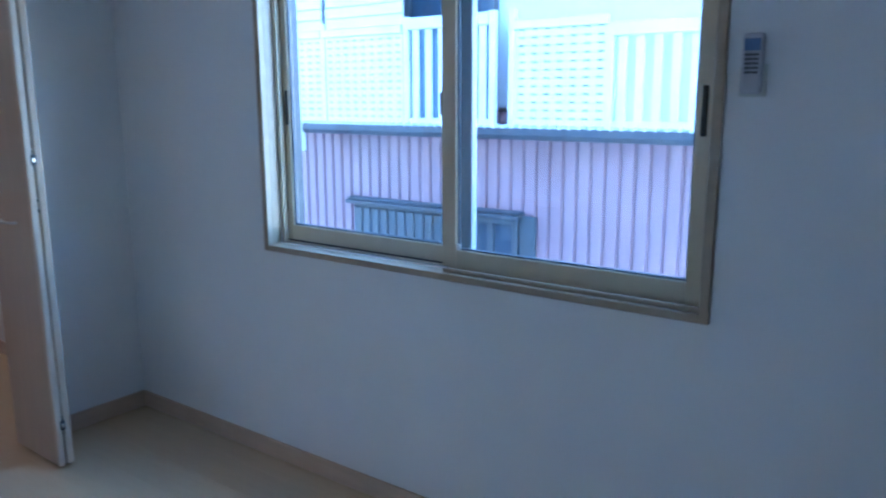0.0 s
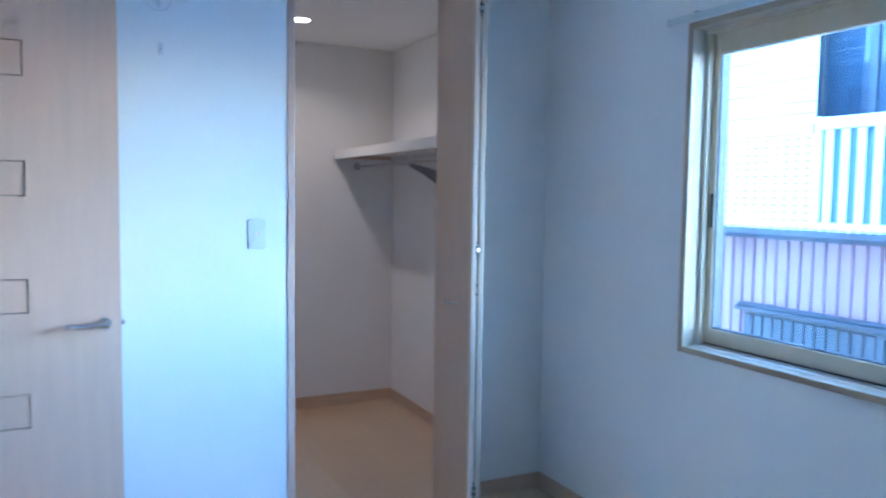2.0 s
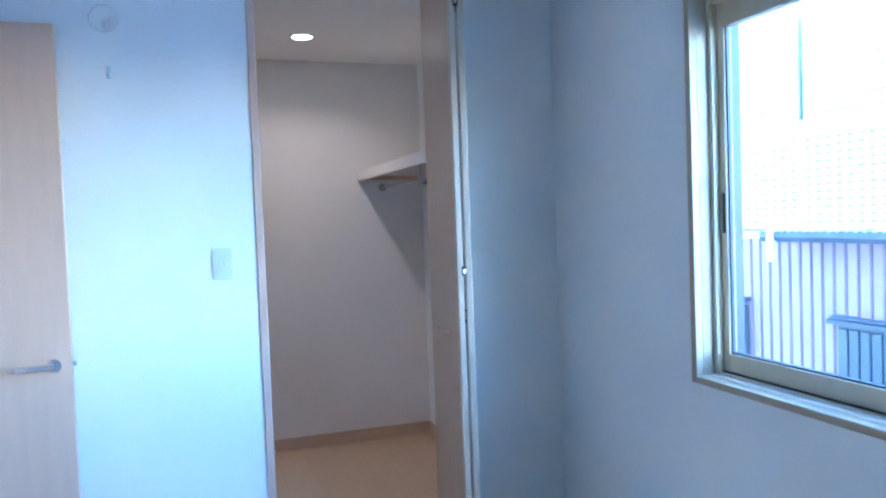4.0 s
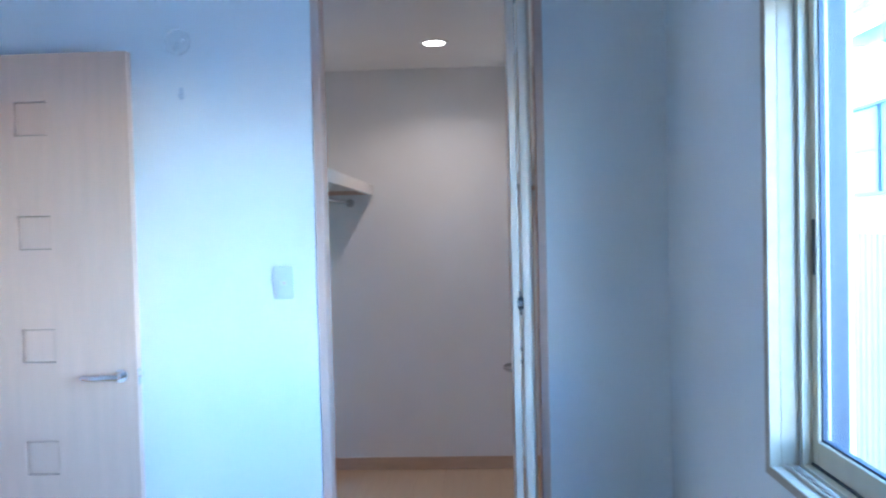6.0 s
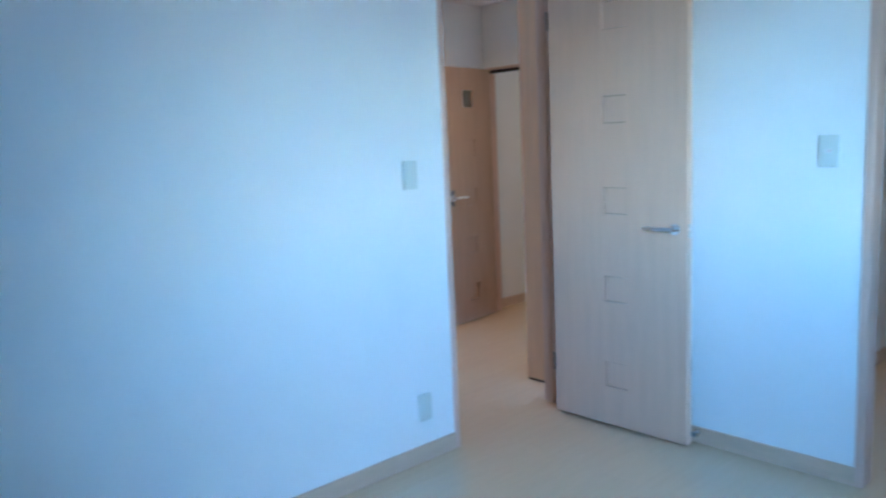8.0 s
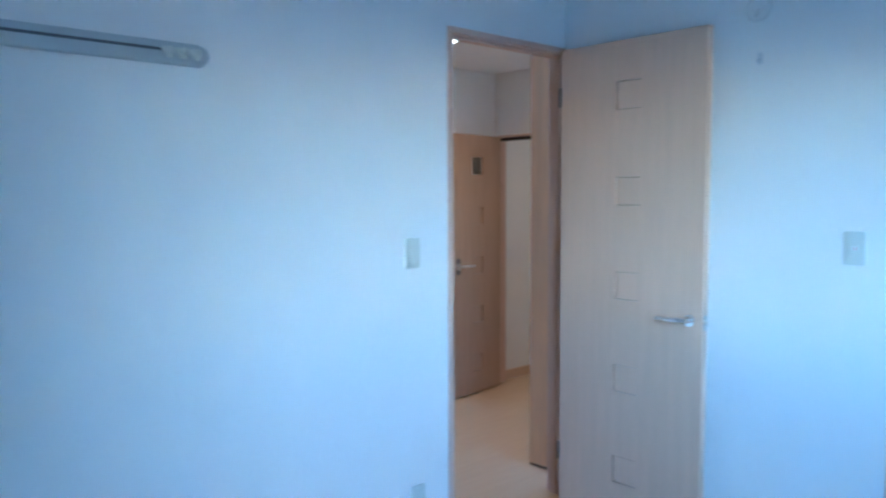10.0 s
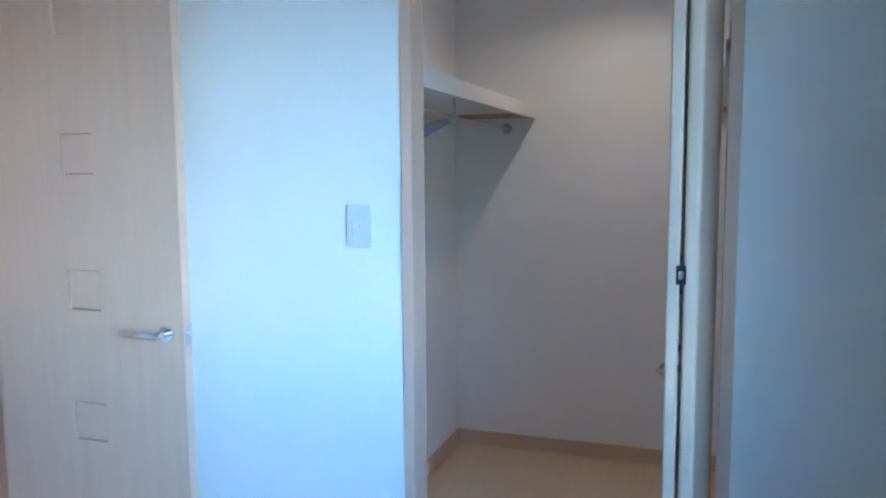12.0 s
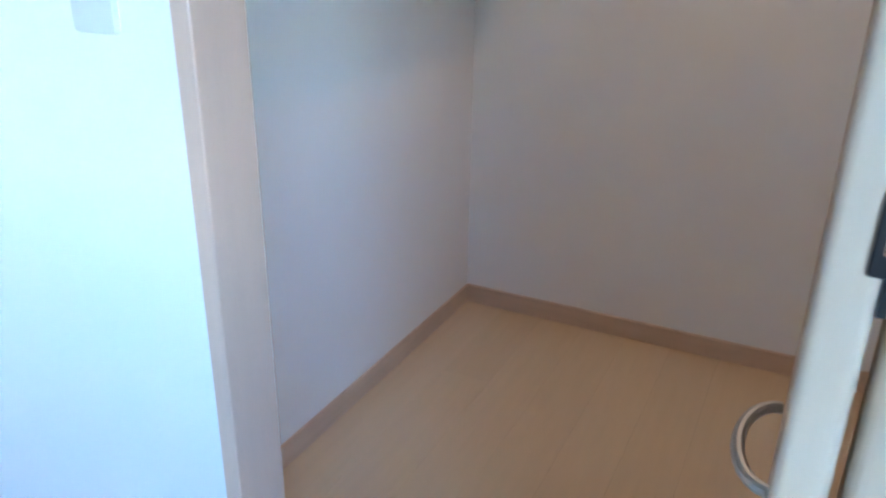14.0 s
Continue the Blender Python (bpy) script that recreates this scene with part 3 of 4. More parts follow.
def wall_shelf(x_wall, x_front, label):
    s = 1 if x_front > x_wall else -1
    y0, y1 = CT + 0.002, CBACK - 0.002
    sh = thing("closet_shelf", (x_wall, (y0 + y1) / 2, 1.57), label, "shelf", "closet shelves")
    part("board", slab((x_wall, y0, 1.600), (x_front, y1, 1.628), 0.001), SHELF, sh, smooth=False)
    part("front_lip", slab((x_front - s * 0.02, y0, 1.573), (x_front + s * 0.0015, y1, 1.6285), 0.0015), SHELF, sh, smooth=False)
    part("wall_cleat", slab((x_wall, y0 + 0.002, 1.572), (x_wall + s * 0.018, y1 - 0.002, 1.5998)), SHELF, sh, smooth=False)
    part("end_cleat", slab((x_wall + s * 0.02, y1 - 0.016, 1.578), (x_front - s * 0.024, y1, 1.5998)), MAPLE_H, sh, smooth=False)
    for y in (0.895,):
        bm = bmesh.new()
        rx = x_wall + s * 0.25
        out = [(x_wall + s * 0.004, 1.366), (x_wall + s * 0.004, 1.474), (x_wall + s * 0.07, 1.493), (x_wall + s * 0.15, 1.513), (rx - s * 0.012, 1.533),
               (rx + s * 0.004, 1.516), (rx - s * 0.02, 1.508), (x_wall + s * 0.15, 1.468), (x_wall + s * 0.07, 1.416)]
        faces = [[bm.verts.new((px, yy, pz)) for px, pz in out] for yy in (y - 0.004, y + 0.004)]
        for k in range(len(out)):
            k2 = (k + 1) % len(out)
            bm.faces.new((faces[0][k], faces[0][k2], faces[1][k2], faces[1][k]))
        bm.faces.new(faces[0])
        bm.faces.new(list(reversed(faces[1])))
        br = part("bracket", bm, BRACKET, sh, "curved grey steel strut", smooth=False)
        part("wall_strip", slab((x_wall, y - 0.011, 1.33), (x_wall + s * 0.005, y + 0.011, 1.490), 0.001), STEEL, br, smooth=False)
        part("strip_foot", slab((x_wall, y - 0.012, 1.315), (x_wall + s * 0.014, y + 0.012, 1.362), 0.003), STEEL, br, smooth=False)
    rx = x_wall + s * 0.25
    part("hanging_rod", rod(bmesh.new(), (rx, y0 + 0.004, 1.531), (rx, y1 - 0.004, 1.531), 0.0072, n=20), STEEL, sh, "satin steel hanging rod")
    for y, d in ((y1, -1), (y0, 1)):
        bm = bmesh.new()
        rod(bm, (rx, y, 1.531), (rx, y + d * 0.005, 1.531), 0.023, n=24)
        rod(bm, (rx, y + d * 0.005, 1.531), (rx, y + d * 0.022, 1.531), 0.015, n=24)
        part("rod_socket", bm, STEEL, sh, "round steel rod socket")
    bm = bmesh.new()
    tube(bm, [(rx - s * 0.013, 0.885, 1.540), (rx - s * 0.011, 0.885, 1.524), (rx, 0.885, 1.516), (rx + s * 0.011, 0.885, 1.522), (rx + s * 0.013, 0.885, 1.540), (rx + s * 0.010, 0.885, 1.5998)], 0.0045, 8)
    part("rod_hanger", bm, GREYP, sh, "pale grey rod clip")
    return sh


wall_shelf(CIN0, -1.231, "white closet shelf with a steel hanging rod beneath")
wall_shelf(CIN1, -0.446, "white closet shelf with a steel hanging rod beneath")


def downlight(x, y, z, label):
    d = thing("downlight", (x, y, z), label, "downlight", "ceiling downlights")
    bm = bmesh.new()
    n = 32
    prof = [(0.050, 0.0), (0.052, -0.006), (0.066, -0.006), (0.070, 0.0)]
    rings = [[bm.verts.new((x + r * math.cos(2 * math.pi * k / n), y + r * math.sin(2 * math.pi * k / n), z + h)) for k in range(n)] for r, h in prof]
    for a, b in zip(rings, rings[1:]):
        for k in range(n):
            bm.faces.new((a[k], a[(k + 1) % n], b[(k + 1) % n], b[k]))
    part("trim_ring", bm, PLATE, d, "white trim ring")
    part("diffuser", rod(bmesh.new(), (x, y, z), (x, y, z - 0.003), 0.0505, n=32), LIT, d, "lit warm white diffuser", smooth=False)
    return d


downlight(-0.832, 1.11, LOW_Z, "round lit downlight in the closet ceiling")
disk_lamp("small_room_lamp", -3.6, 2.0, 2.222, 0.12, spread=140)
downlight(-3.6, 2.0, 2.24, "round lit downlight in the small room's ceiling")
downlight(-3.535, 0.223, 2.24, "round lit downlight in the hall ceiling")

# ---- small things on the walls ----


def wall_plate(name, label, category, at, along, w=0.068, h=0.112, knob=True, face=(0, -1, 0)):
    """Plate centred at `at`, on a wall whose outward way is face."""
    fx, fy, _ = face
    t = thing(name, at, label, category)

    def put(nm, u0, u1, z0, z1, d0, d1, mat, bev, parent, lab=""):
        a = (at[0] + along[0] * u0 + fx * d0, at[1] + along[1] * u0 + fy * d0, at[2] + z0)
        b = (at[0] + along[0] * u1 + fx * d1, at[1] + along[1] * u1 + fy * d1, at[2] + z1)
        bm = slab(a, b)
        if nm == "plate":
            out = Vector(face)
            ends = [e for e in bm.edges if abs((e.verts[0].co - e.verts[1].co).normalized().dot(out)) > 0.9]
            bmesh.ops.bevel(bm, geom=ends, offset=0.007, segments=4, profile=0.5, affect="EDGES")
            rim = [e for e in bm.edges if all((v.co - Vector(at)).dot(out) > 0.006 for v in e.verts)]
            bmesh.ops.bevel(bm, geom=rim, offset=bev, segments=2, profile=0.5, affect="EDGES")
        else:
            bmesh.ops.bevel(bm, geom=bm.edges[:], offset=bev, segments=2, profile=0.5, affect="EDGES")
        return part(nm, bm, mat, parent, lab, smooth=nm == "plate")
    put("plate", -w / 2, w / 2, -h / 2, h / 2, 0, 0.0085, PLATE, 0.002, t)
    return t, put


sw, put = wall_plate("light_switch", "white light switch plate beside the closet opening", "light switch", (-1.318, 0, 1.201), (1, 0))
put("rocker", -0.011, 0.011, -0.008, 0.008, 0.0085, 0.012, SHELF, 0.001, sw, "small white rocker")
put("indicator", 0.004, 0.007, -0.004, 0.004, 0.012, 0.0125, material("red_indicator", (0.55, 0.10, 0.08), 0.4), 0.0002, sw, "small red mark")
sw2, put = wall_plate("light_switch", "white light switch plate beside the room doorway", "light switch", (W, -0.893, 1.168), (0, 1), face=(1, 0, 0))
put("rocker", -0.020, 0.020, -0.040, 0.040, 0.0085, 0.0105, PLATE, 0.001, sw2)
ou, put = wall_plate("wall_outlet", "white wall outlet plate low beside the doorway", "wall outlet", (W, -0.873, 0.226), (0, 1), face=(1, 0, 0))
for z in (-0.022, 0.022):
    put("socket", -0.014, 0.014, z - 0.014, z + 0.014, 0.0085, 0.0098, PLATE, 0.0006, ou)

# remote control in its wall holder
rm = thing("remote_control", (-0.012, -2.52, 1.415), "pale grey air-conditioner remote in a wall holder", "remote control")
part("holder", slab((-0.012, -2.549, 1.350), (0, -2.491, 1.42), 0.003, 2), PLATE, rm, "white holder", smooth=False)
part("body", slab((-0.030, -2.543, 1.355), (-0.0122, -2.497, 1.486), 0.008, 3), REMOTE, rm, smooth=False)
part("display", slab((-0.0315, -2.537, 1.448), (-0.0301, -2.503, 1.474), 0.0005), SCREEN, rm, "blue-grey display", smooth=False)
for r in range(5):
    for c in range(2):
        y = -2.5275 + c * 0.015
        part("button", slab((-0.0318, y - 0.0070, 1.399 + r * 0.0095), (-0.0301, y + 0.0070, 1.4045 + r * 0.0095), 0.0006), BUTTON, rm, smooth=False)

# clear hook disc and a smaller hook under it
hk = thing("wall_hook", (-1.662, 0, 2.04), "clear plastic round wall hook", "wall hook")
bm = bmesh.new()
rod(bm, (-1.662, -0.0015, 2.04), (-1.662, -0.006, 2.04), 0.047, 0.043, 32)
part("disc", bm, CLEAR, hk).visible_shadow = False
part("rim", tube(bmesh.new(), [(-1.662 + 0.045 * math.cos(a), -0.006, 2.04 + 0.045 * math.sin(a)) for a in (math.pi * 2 * k / 32 for k in range(33))], 0.0025, 6), CLEARRIM, hk).visible_shadow = False
bm = bmesh.new()
tube(bm, [(-1.662, -0.006, 2.035), (-1.662, -0.016, 2.02), (-1.662, -0.026, 2.005), (-1.662, -0.030, 2.018)], 0.005, 8)
part("hook_arm", bm, CLEARRIM, hk)
part("centre_pin", rod(bmesh.new(), (-1.640, -0.006, 2.042), (-1.640, -0.012, 2.042), 0.005), CHROME, hk, "bright chrome pin")
hk2 = thing("small_hook", (-1.654, 0, 1.863), "small grey plastic hook on the wall", "wall hook")
part("backplate", slab((-1.662, -0.006, 1.842), (-1.646, 0, 1.884), 0.003, 2), GREYP, hk2, smooth=False)
part("hook_arm", tube(bmesh.new(), [(-1.654, -0.005, 1.862), (-1.654, -0.018, 1.850), (-1.654, -0.024, 1.858)], 0.004, 8), GREYP, hk2)

# wall-mounted hanger bar
hb = thing("hanger_rail", (W, -2.1, 1.78), "white wall-mounted hanger rail with folding hooks", "hanger rail")
bm = box(bmesh.new(), (W, -2.55, 1.756), (W + 0.022, -1.702, 1.820), 0.006, 2)
rod(bm, (W, -1.704, 1.788), (W + 0.022, -1.704, 1.788), 0.032, 0.027, 28)
part("rail_body", bm, RAILBODY, hb, smooth=False)
part("slot", slab((W + 0.0215, -2.50, 1.791), (W + 0.0235, -1.80, 1.799)), BUTTON, hb, "dark slot", smooth=False)
for y in (-1.712, -1.752, -1.792):
    bm = bmesh.new()
    tube(bm, [(W + 0.020, y, 1.800), (W + 0.030, y - 0.002, 1.790), (W + 0.040, y - 0.008, 1.778), (W + 0.046, y - 0.018, 1.778), (W + 0.046, y - 0.026, 1.788), (W + 0.042, y - 0.030, 1.798)], lambda u: 0.0105 - 0.004 * u, 10)
    part("hook", bm, PLATE, hb)

# door stop on the baseboard behind the open door
ds = thing("door_stop", (-1.806, -0.009, 0.045), "chrome door stop with rubber tip on the baseboard", "door stop")
part("base", rod(bmesh.new(), (-1.806, -BT, 0.045), (-1.806, -BT - 0.006, 0.045), 0.018, n=20), CHROME, ds)
part("stem", rod(bmesh.new(), (-1.806, -BT - 0.006, 0.045), (-1.806, -0.034, 0.045), 0.008), CHROME, ds)
part("tip", rod(bmesh.new(), (-1.806, -0.034, 0.045), (-1.806, -0.040, 0.045), 0.011), RUBBER, ds, "grey rubber tip")

# ---- outside ----
GZ = -2.8
structure("ground", slab((-60, -60, GZ - 0.3), (60, 60, GZ)), CONCRETE, "grey concrete ground between the houses", "ground")
bm = bmesh.new()
for a, b in (((0.161, -4.2, GZ), (0.20, WIN_Y0 - 0.01, 3.0)), ((0.161, WIN_Y1 + 0.05, GZ), (0.20, 4.0, 3.0)), ((0.161, WIN_Y0 - 0.01, GZ), (0.20, WIN_Y1 + 0.05, WIN_Z0 - 0.01)), ((0.161, WIN_Y0 - 0.01, WIN_Z1 + 0.01), (0.20, WIN_Y1 + 0.05, 3.0))):
    box(bm, a, b)
structure("wall_outer", bm, OUTER, "beige siding on the outside of the window wall", "wall")

house = thing("neighbour_house", (3.4, 2.0, GZ), "neighbouring house with mauve corrugated lower wall and white balcony", "house")
LX = 3.4
H_Y0, H_Y1 = -2.4, 8.0
pitch = 0.115
bm = bmesh.new()
count = int((H_Y1 - H_Y0) / pitch)
prof = [(0.0, 0.0), (0.10, 0.0), (0.20, -0.024), (0.90, -0.024)]
cols = [(H_Y0 + (i + u) * pitch, LX + d) for i in range(count) for u, d in prof] + [(H_Y0 + count * pitch, LX)]
lower = [bm.verts.new((x, y, GZ)) for y, x in cols]
upper = [bm.verts.new((x, y, 1.24)) for y, x in cols]
for k in range(len(cols) - 1):
    bm.faces.new((lower[k], lower[k + 1], upper[k + 1], upper[k]))
box(bm, (LX + 0.001, H_Y0, GZ), (LX + 0.2, H_Y0 + count * pitch, 1.24))
part("lower_wall", bm, PINK, house, "mauve ribbed steel cladding", smooth=False)
part("upper_wall", slab((LX, H_Y0, 1.27), (LX + 0.2, H_Y1, 3.3)), SIDING, house, "white siding", smooth=False)
part("trim_band", slab((LX - 0.035, 2.7, 1.215), (LX + 0.1, H_Y1, 1.27), 0.004), LOUVRE, house, "white trim band", smooth=False)


def house_window(y0, y1, z0, z1, x, hood=True, split=True, panes=(DARKGLASS, DARKGLASS), f=0.05, cross=False):
    """Two-pane sliding window on the neighbour's wall; panes gives the glass of the lower-y and the higher-y half."""
    wd = thing("window", (x, (y0 + y1) / 2, z0), "", "")
    wd.parent = house
    wd.location = Vector((x, (y0 + y1) / 2, z0)) - base_of(house)
    bm = bmesh.new()
    for a, b in (((x - 0.07, y0, z0), (x, y0 + f, z1)), ((x - 0.07, y1 - f, z0), (x, y1, z1)), ((x - 0.07, y0 + f, z0), (x, y1 - f, z0 + f)), ((x - 0.07, y0 + f, z1 - f), (x, y1 - f, z1))):
        box(bm, a, b, 0.003)
    mid = (y0 + y1) / 2
    if split:
        box(bm, (x - 0.055, mid - 0.03, z0 + f), (x - 0.01, mid + 0.03, z1 - f), 0.003)
    if cross:
        box(bm, (x - 0.045, y0 + f, (z0 + z1) / 2 - 0.008), (x - 0.031, y1 - f, (z0 + z1) / 2 + 0.008))
    part("frame", bm, HOUSEWIN, wd, "blue-grey alloy frame", smooth=False)
    for lo, hi, mat in ((y0 + f, mid, panes[0]), (mid, y1 - f, panes[1])):
        part("pane", slab((x - 0.030, lo, z0 + f), (x - 0.022, hi, z1 - f)), mat, wd, smooth=False)
    if hood:
        hd = part("hood", slab((x - 0.12, y0 - 0.03, z1 + 0.05), (x, y1 + 0.03, z1 + 0.085), 0.006), HOUSEWIN, wd, "grey window hood", smooth=False)
        n = int((y1 - y0) / 0.13)
        for k in range(n):
            yy = y0 + (k + 0.5) * (y1 - y0) / n
            part("hood_slat", slab((x - 0.10, yy - 0.045, z1 + 0.004), (x - 0.004, yy + 0.045, z1 + 0.05), 0.003), PALEALU, hd, smooth=False)
    return wd


# window beside its ribbed shutter box, under one long hood
SX = LX - 0.024
shuttered = house_window(0.03, 0.56, -0.55, 0.40, SX, hood=False)
sbox = part("shutter_box", slab((SX - 0.05, 0.563, -0.55), (SX, 1.79, 0.40), 0.004), RIB, shuttered, "dark grey shutter box", smooth=False)
for k in range(12):
    yy = 0.615 + k * 0.101
    part("shutter_rib", slab((SX - 0.068, yy - 0.040, -0.54), (SX - 0.0505, yy + 0.040, 0.37), 0.006), HOUSEWIN, sbox, "grey shutter rib", smooth=False)
part("side_trim", slab((SX - 0.045, -0.11, -0.55), (SX, 0.027, 0.43), 0.004), HOUSEWIN, shuttered, "flat grey side trim", smooth=False)
part("hood", slab((SX - 0.13, 0.0, 0.403), (SX, 1.83, 0.438), 0.006), GUTTER, shuttered, "grey window hood", smooth=False)
part("hood_cap", slab((SX - 0.10, 0.0, 0.4385), (SX, 1.83, 0.462), 0.008), HOUSEWIN, shuttered, smooth=False)
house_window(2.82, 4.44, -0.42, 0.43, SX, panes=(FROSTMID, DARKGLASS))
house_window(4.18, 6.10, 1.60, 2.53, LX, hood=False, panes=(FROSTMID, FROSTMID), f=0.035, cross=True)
house_window(0.28, 1.17, 1.30, 2.75, LX, hood=False)
# ribbed cladding between the balcony and the smooth end of the upper wall
for k in range(10):
    yy = 2.76 + k * 0.115
    part("cladding_rib", slab((LX - 0.024, yy - 0.046, 1.272), (LX - 0.0005, yy + 0.046, 3.2), 0.006), SIDING, house, smooth=False)

# balcony in front of the upper wall
BX = 3.1
bal = thing("balcony", (BX, 0.2, 1.05), "", "")
bal.parent = house
bal.location = Vector((BX, 0.2, 1.05)) - base_of(house)
part("deck", slab((BX + 0.02, -2.35, 1.06), (LX - 0.001, 2.66, 1.13), 0.004), LOUVRE, bal, smooth=False)
bm = bmesh.new()
pr = [(-0.05, 0.05), (-0.06, 0.0), (-0.04, -0.035), (0.0, -0.04), (0.02, -0.02), (0.02, 0.03)]
ends = [[bm.verts.new((BX + px, y, 1.08 + pz)) for px, pz in pr] for y in (-2.35, 2.3)]
for k in range(len(pr) - 1):
    bm.faces.new((ends[0][k], ends[0][k + 1], ends[1][k + 1], ends[1][k]))
for k, row in enumerate(ends):
    bm.faces.new(row)
part("gutter", bm, GUTTER, bal, "grey scalloped gutter", smooth=False)
sheet_edge = part("sheet_edge", slab((BX - 0.040, -2.34, 1.128), (BX + 0.02, 2.28, 1.134)), LOUVRE, bal, "edge of a corrugated sheet", smooth=False)
for i in range(59):
    y = -2.33 + i * 0.078
    part("corrugation", tube(bmesh.new(), [(BX - 0.075, y, 1.135), (BX - 0.03, y, 1.14), (BX + 0.02, y, 1.145)], 0.013, 6), LOUVRE, sheet_edge)
for y in (2.66, 1.89, 0.96, 0.14, -0.03, -0.80, -1.46, -2.3):
    part("post", slab((BX - 0.02, y - 0.025, 1.13), (BX + 0.03, y + 0.025, 1.98 if y > -0.5 else 1.84), 0.004), LOUVRE, bal, smooth=False)


def louvres(y0, y1, z1):
    """White screen sheet with rows of short slots up to the rail; plain lapped boards above it."""
    top = min(z1, 1.86)
    # one flat sheet whose grey stands for the shade inside the slots
    part("backing", slab((BX + 0.013, y0, 1.14), (BX + 0.018, y1, top)), SLOT, bal, "grey sheet standing in for the shade behind the slots", smooth=False)
    z = 1.15
    while z < top - 0.02:
        part("slat", slab((BX - 0.004, y0, z), (BX + 0.012, y1, min(z + 0.043, top)), 0.002), LOUVRE, bal, smooth=False)
        z += 0.057
    n = round((y1 - y0) / 0.1)
    for k in range(n + 1):
        y = y0 + k * (y1 - y0) / n
        part("slot_bridge", slab((BX - 0.002, max(y0, y - 0.024), 1.145), (BX + 0.0125, min(y1, y + 0.024), top)), LOUVRE, bal, smooth=False)
    part("top_rail", slab((BX - 0.03, y0, top + 0.001), (BX + 0.03, y1, top + 0.065), 0.005), LOUVRE, bal, smooth=False)
    z = top + 0.07
    while z < z1 - 0.03:
        part("lap_board", slab((BX + 0.002, y0, z), (BX + 0.016, y1, min(z + 0.084, z1)), 0.003), SIDING, bal, smooth=False)
        z += 0.09


def bars(y0, y1, z1, n, mat):
    part("top_rail", slab((BX - 0.035, y0, z1 - 0.05), (BX + 0.035, y1, z1 + 0.04), 0.006), LOUVRE, bal, smooth=False)
    part("backing", slab((BX + 0.022, y0, 1.14), (BX + 0.027, y1, z1 - 0.05)), mat, bal, "pale blue frosted panel", smooth=False)
    part("low_rail", slab((BX - 0.015, y0, 1.14), (BX + 0.015, y1, 1.19), 0.003), LOUVRE, bal, smooth=False)
    for i in range(n):
        y = y0 + (i + 0.5) * (y1 - y0) / n
        part("baluster", slab((BX - 0.010, y - 0.030, 1.19), (BX + 0.010, y + 0.030, z1 - 0.05), 0.002), LOUVRE, bal, smooth=False)


louvres(1.915, 2.635, 2.9)
louvres(1.0, 1.865, 2.9)
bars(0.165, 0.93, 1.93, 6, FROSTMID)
louvres(-0.775, -0.055, 1.83)
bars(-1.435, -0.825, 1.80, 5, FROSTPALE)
louvres(-2.275, -1.485, 1.83)
part("end_box", slab((BX + 0.03, 2.60, 1.13), (LX - 0.001, 2.66, 2.9)), SIDING, bal, smooth=False)
bm = bmesh.new()
box(bm, (BX - 0.07, 2.14, 0.88), (BX - 0.01, 2.21, 1.14), 0.006)
part("downpipe", bm, LOUVRE, bal, "short white downpipe", smooth=False)

# short gutter length at the end of the lower eaves
bm = bmesh.new()
box(bm, (2.68, 2.70, 2.90), (2.78, 3.74, 2.97), 0.012, 2)
box(bm, (2.67, 3.60, 2.80), (2.79, 3.76, 2.93), 0.015, 2)
part("end_gutter", bm, PALEALU, house, "pale grey gutter end with its outlet box", smooth=False)
for y in (2.9, 3.3):
    part("gutter_arm", slab((2.75, y - 0.02, 2.965), (LX, y + 0.02, 2.99)), HOUSEWIN, house, "dark gutter arm", smooth=False)

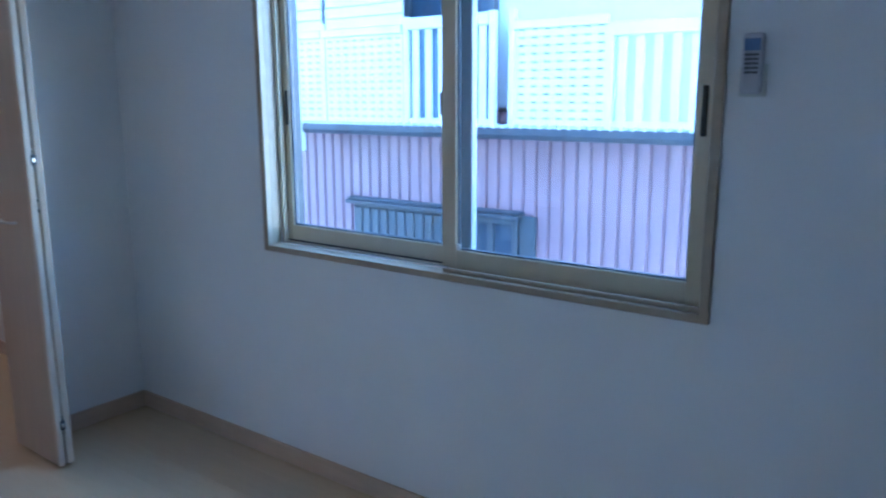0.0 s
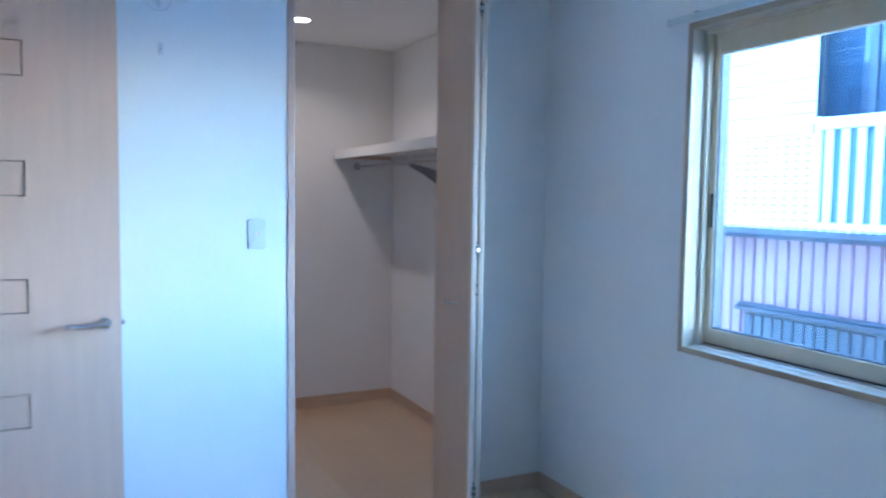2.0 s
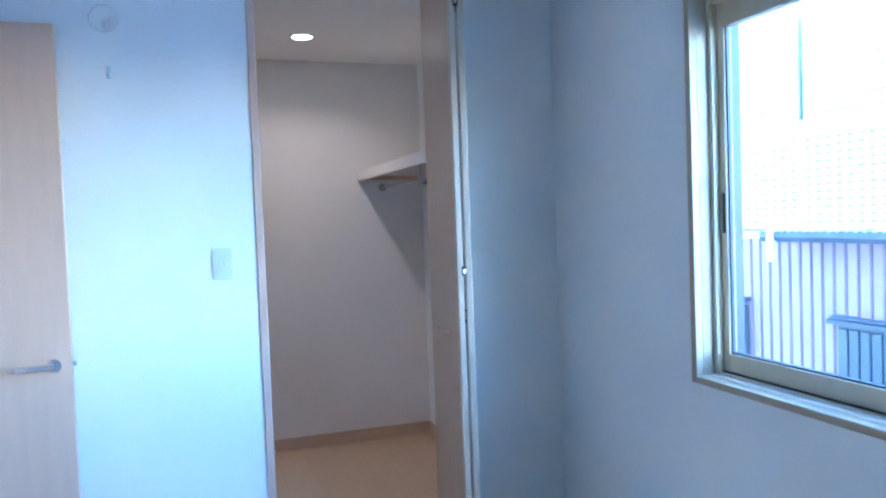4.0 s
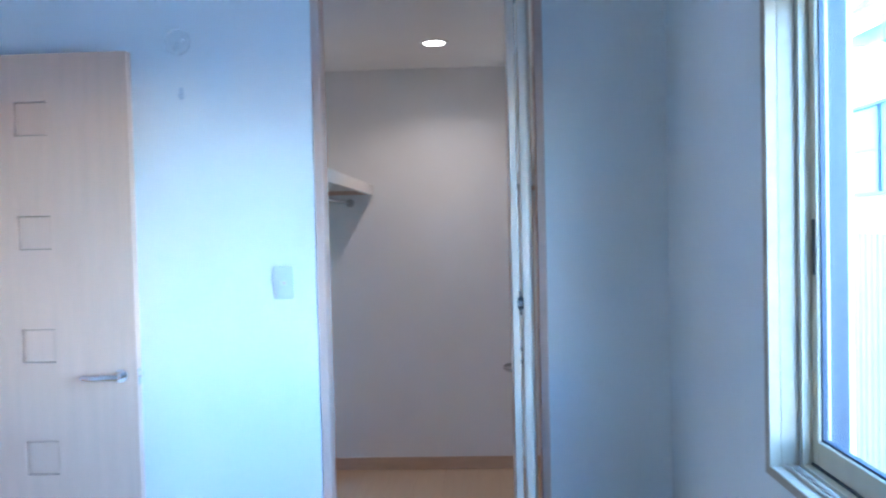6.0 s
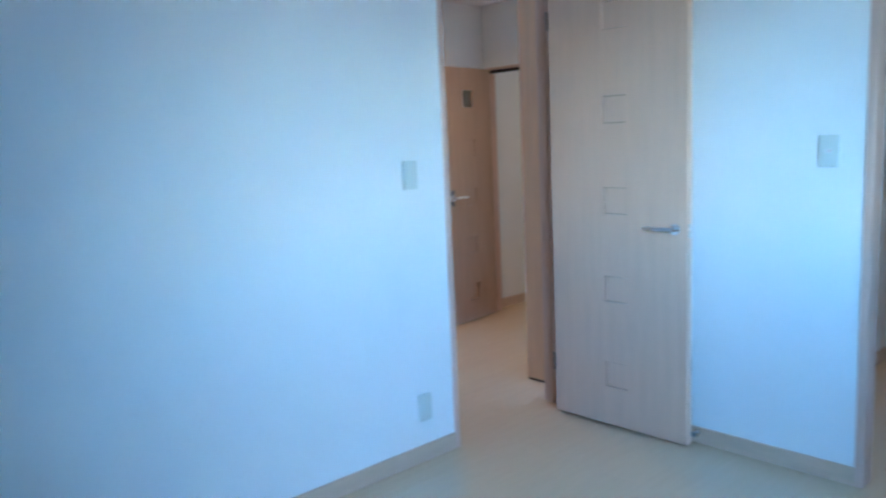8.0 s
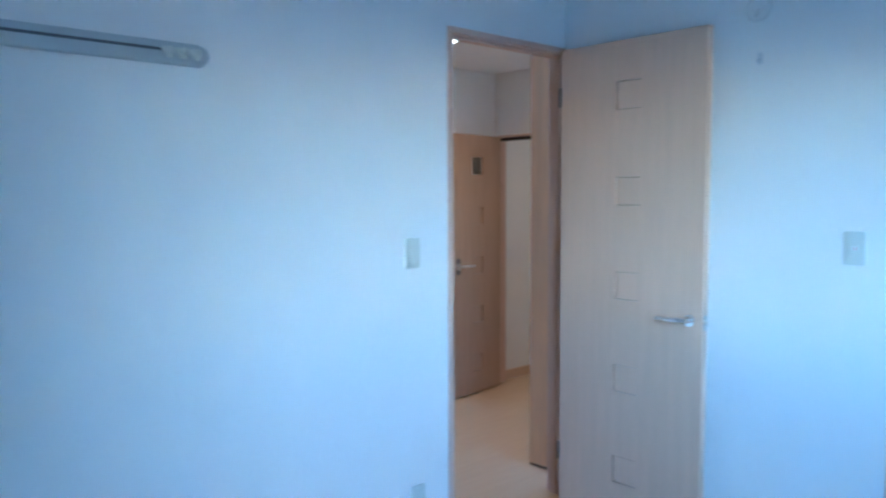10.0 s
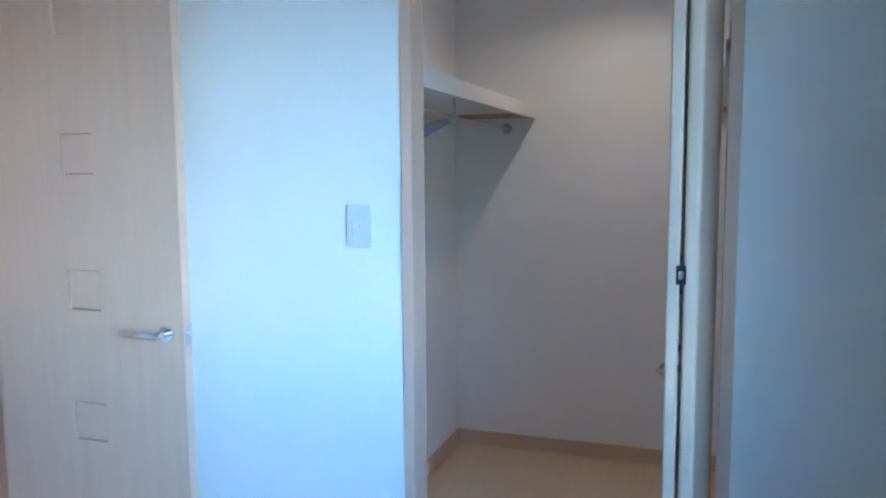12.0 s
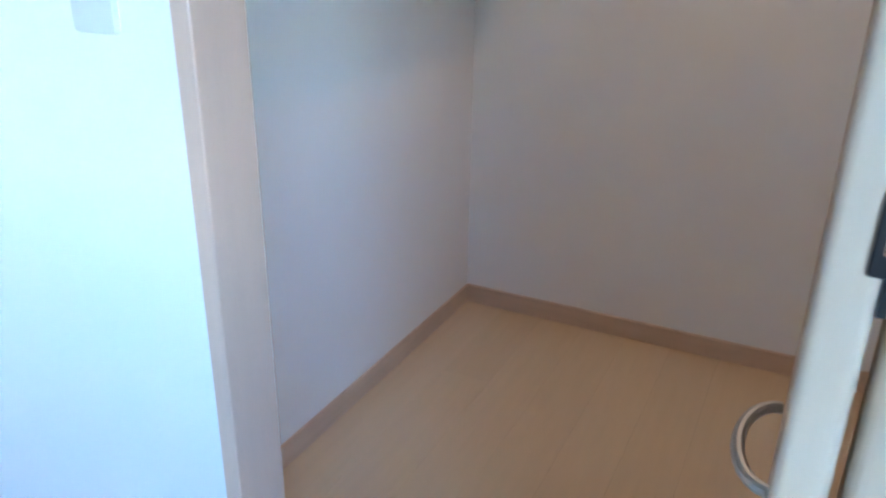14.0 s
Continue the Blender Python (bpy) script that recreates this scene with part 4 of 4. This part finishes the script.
# eaves and roof
bm = bmesh.new()
v = [bm.verts.new(p) for p in ((2.75, H_Y0, 3.30), (2.75, H_Y1, 3.30), (7.0, H_Y1, 5.2), (7.0, H_Y0, 5.2), (2.75, H_Y0, 3.22), (2.75, H_Y1, 3.22), (7.0, H_Y1, 5.1), (7.0, H_Y0, 5.1))]
for q in ((0, 1, 2, 3), (7, 6, 5, 4), (0, 4, 5, 1), (1, 5, 6, 2), (2, 6, 7, 3), (3, 7, 4, 0)):
    bm.faces.new([v[i] for i in q])
part("roof", bm, TILE, house, "dark blue tiled roof", smooth=False)
part("eaves_gutter", slab((2.64, H_Y0, 3.20), (2.75, H_Y1, 3.31), 0.02, 2), LOUVRE, house, "white eaves gutter", smooth=False)
for i in range(11):
    y = H_Y0 + 0.5 + i * 0.91
    part("rafter", slab((2.76, y - 0.03, 3.14), (LX, y + 0.03, 3.22)), LOUVRE, house, smooth=False)
part("far_wall", slab((LX + 0.2, H_Y0, GZ), (7.0, H_Y1, 3.25)), SIDING, house, smooth=False)

# ---- floor boards ----
rng = random.Random(4)


def boards(name, x0, x1, y0, y1, label, width=0.1515, length=1.818):
    fl = structure(name, slab((x0, y0, -0.12), (x1, y1, -0.004)), GROOVE, label, "floor")
    shared = {}
    i = 0
    x = x0
    while x < x1 - 0.004:
        w = min(width, x1 - x)
        y = y0 - (i % 3) * length / 3
        while y < y1 - 0.004:
            a, b = max(y, y0), min(y + length, y1)
            key = (round(w, 3), round(b - a, 3))
            if key not in shared:
                bm = box(bmesh.new(), (0, 0, -0.0042), (w - 0.0003, b - a - 0.0003, 0), 0.00015)
                mesh = bpy.data.meshes.new("floor_board")
                bm.to_mesh(mesh)
                bm.free()
                mesh.materials.append(FLOOR)
                shared[key] = mesh
            ob = new("floor_board", shared[key])
            ob.location = (x, a, 0)
            ob.parent = fl
            y += length
        x += width
        i += 1
    return fl


boards("floor", W, 0, BACK, 0, "glossy light maple board floor of the empty room")
boards("floor_closet", CIN0, CIN1, 0, CBACK, "light maple board floor of the closet")
boards("floor_hall", HALL_X - 0.12, W, -1.5, 2.6, "light maple board floor of the hall")
boards("floor_far_room", -6.5, HALL_X - 0.12, -1.4, 2.9, "light maple board floor of the room across the hall")
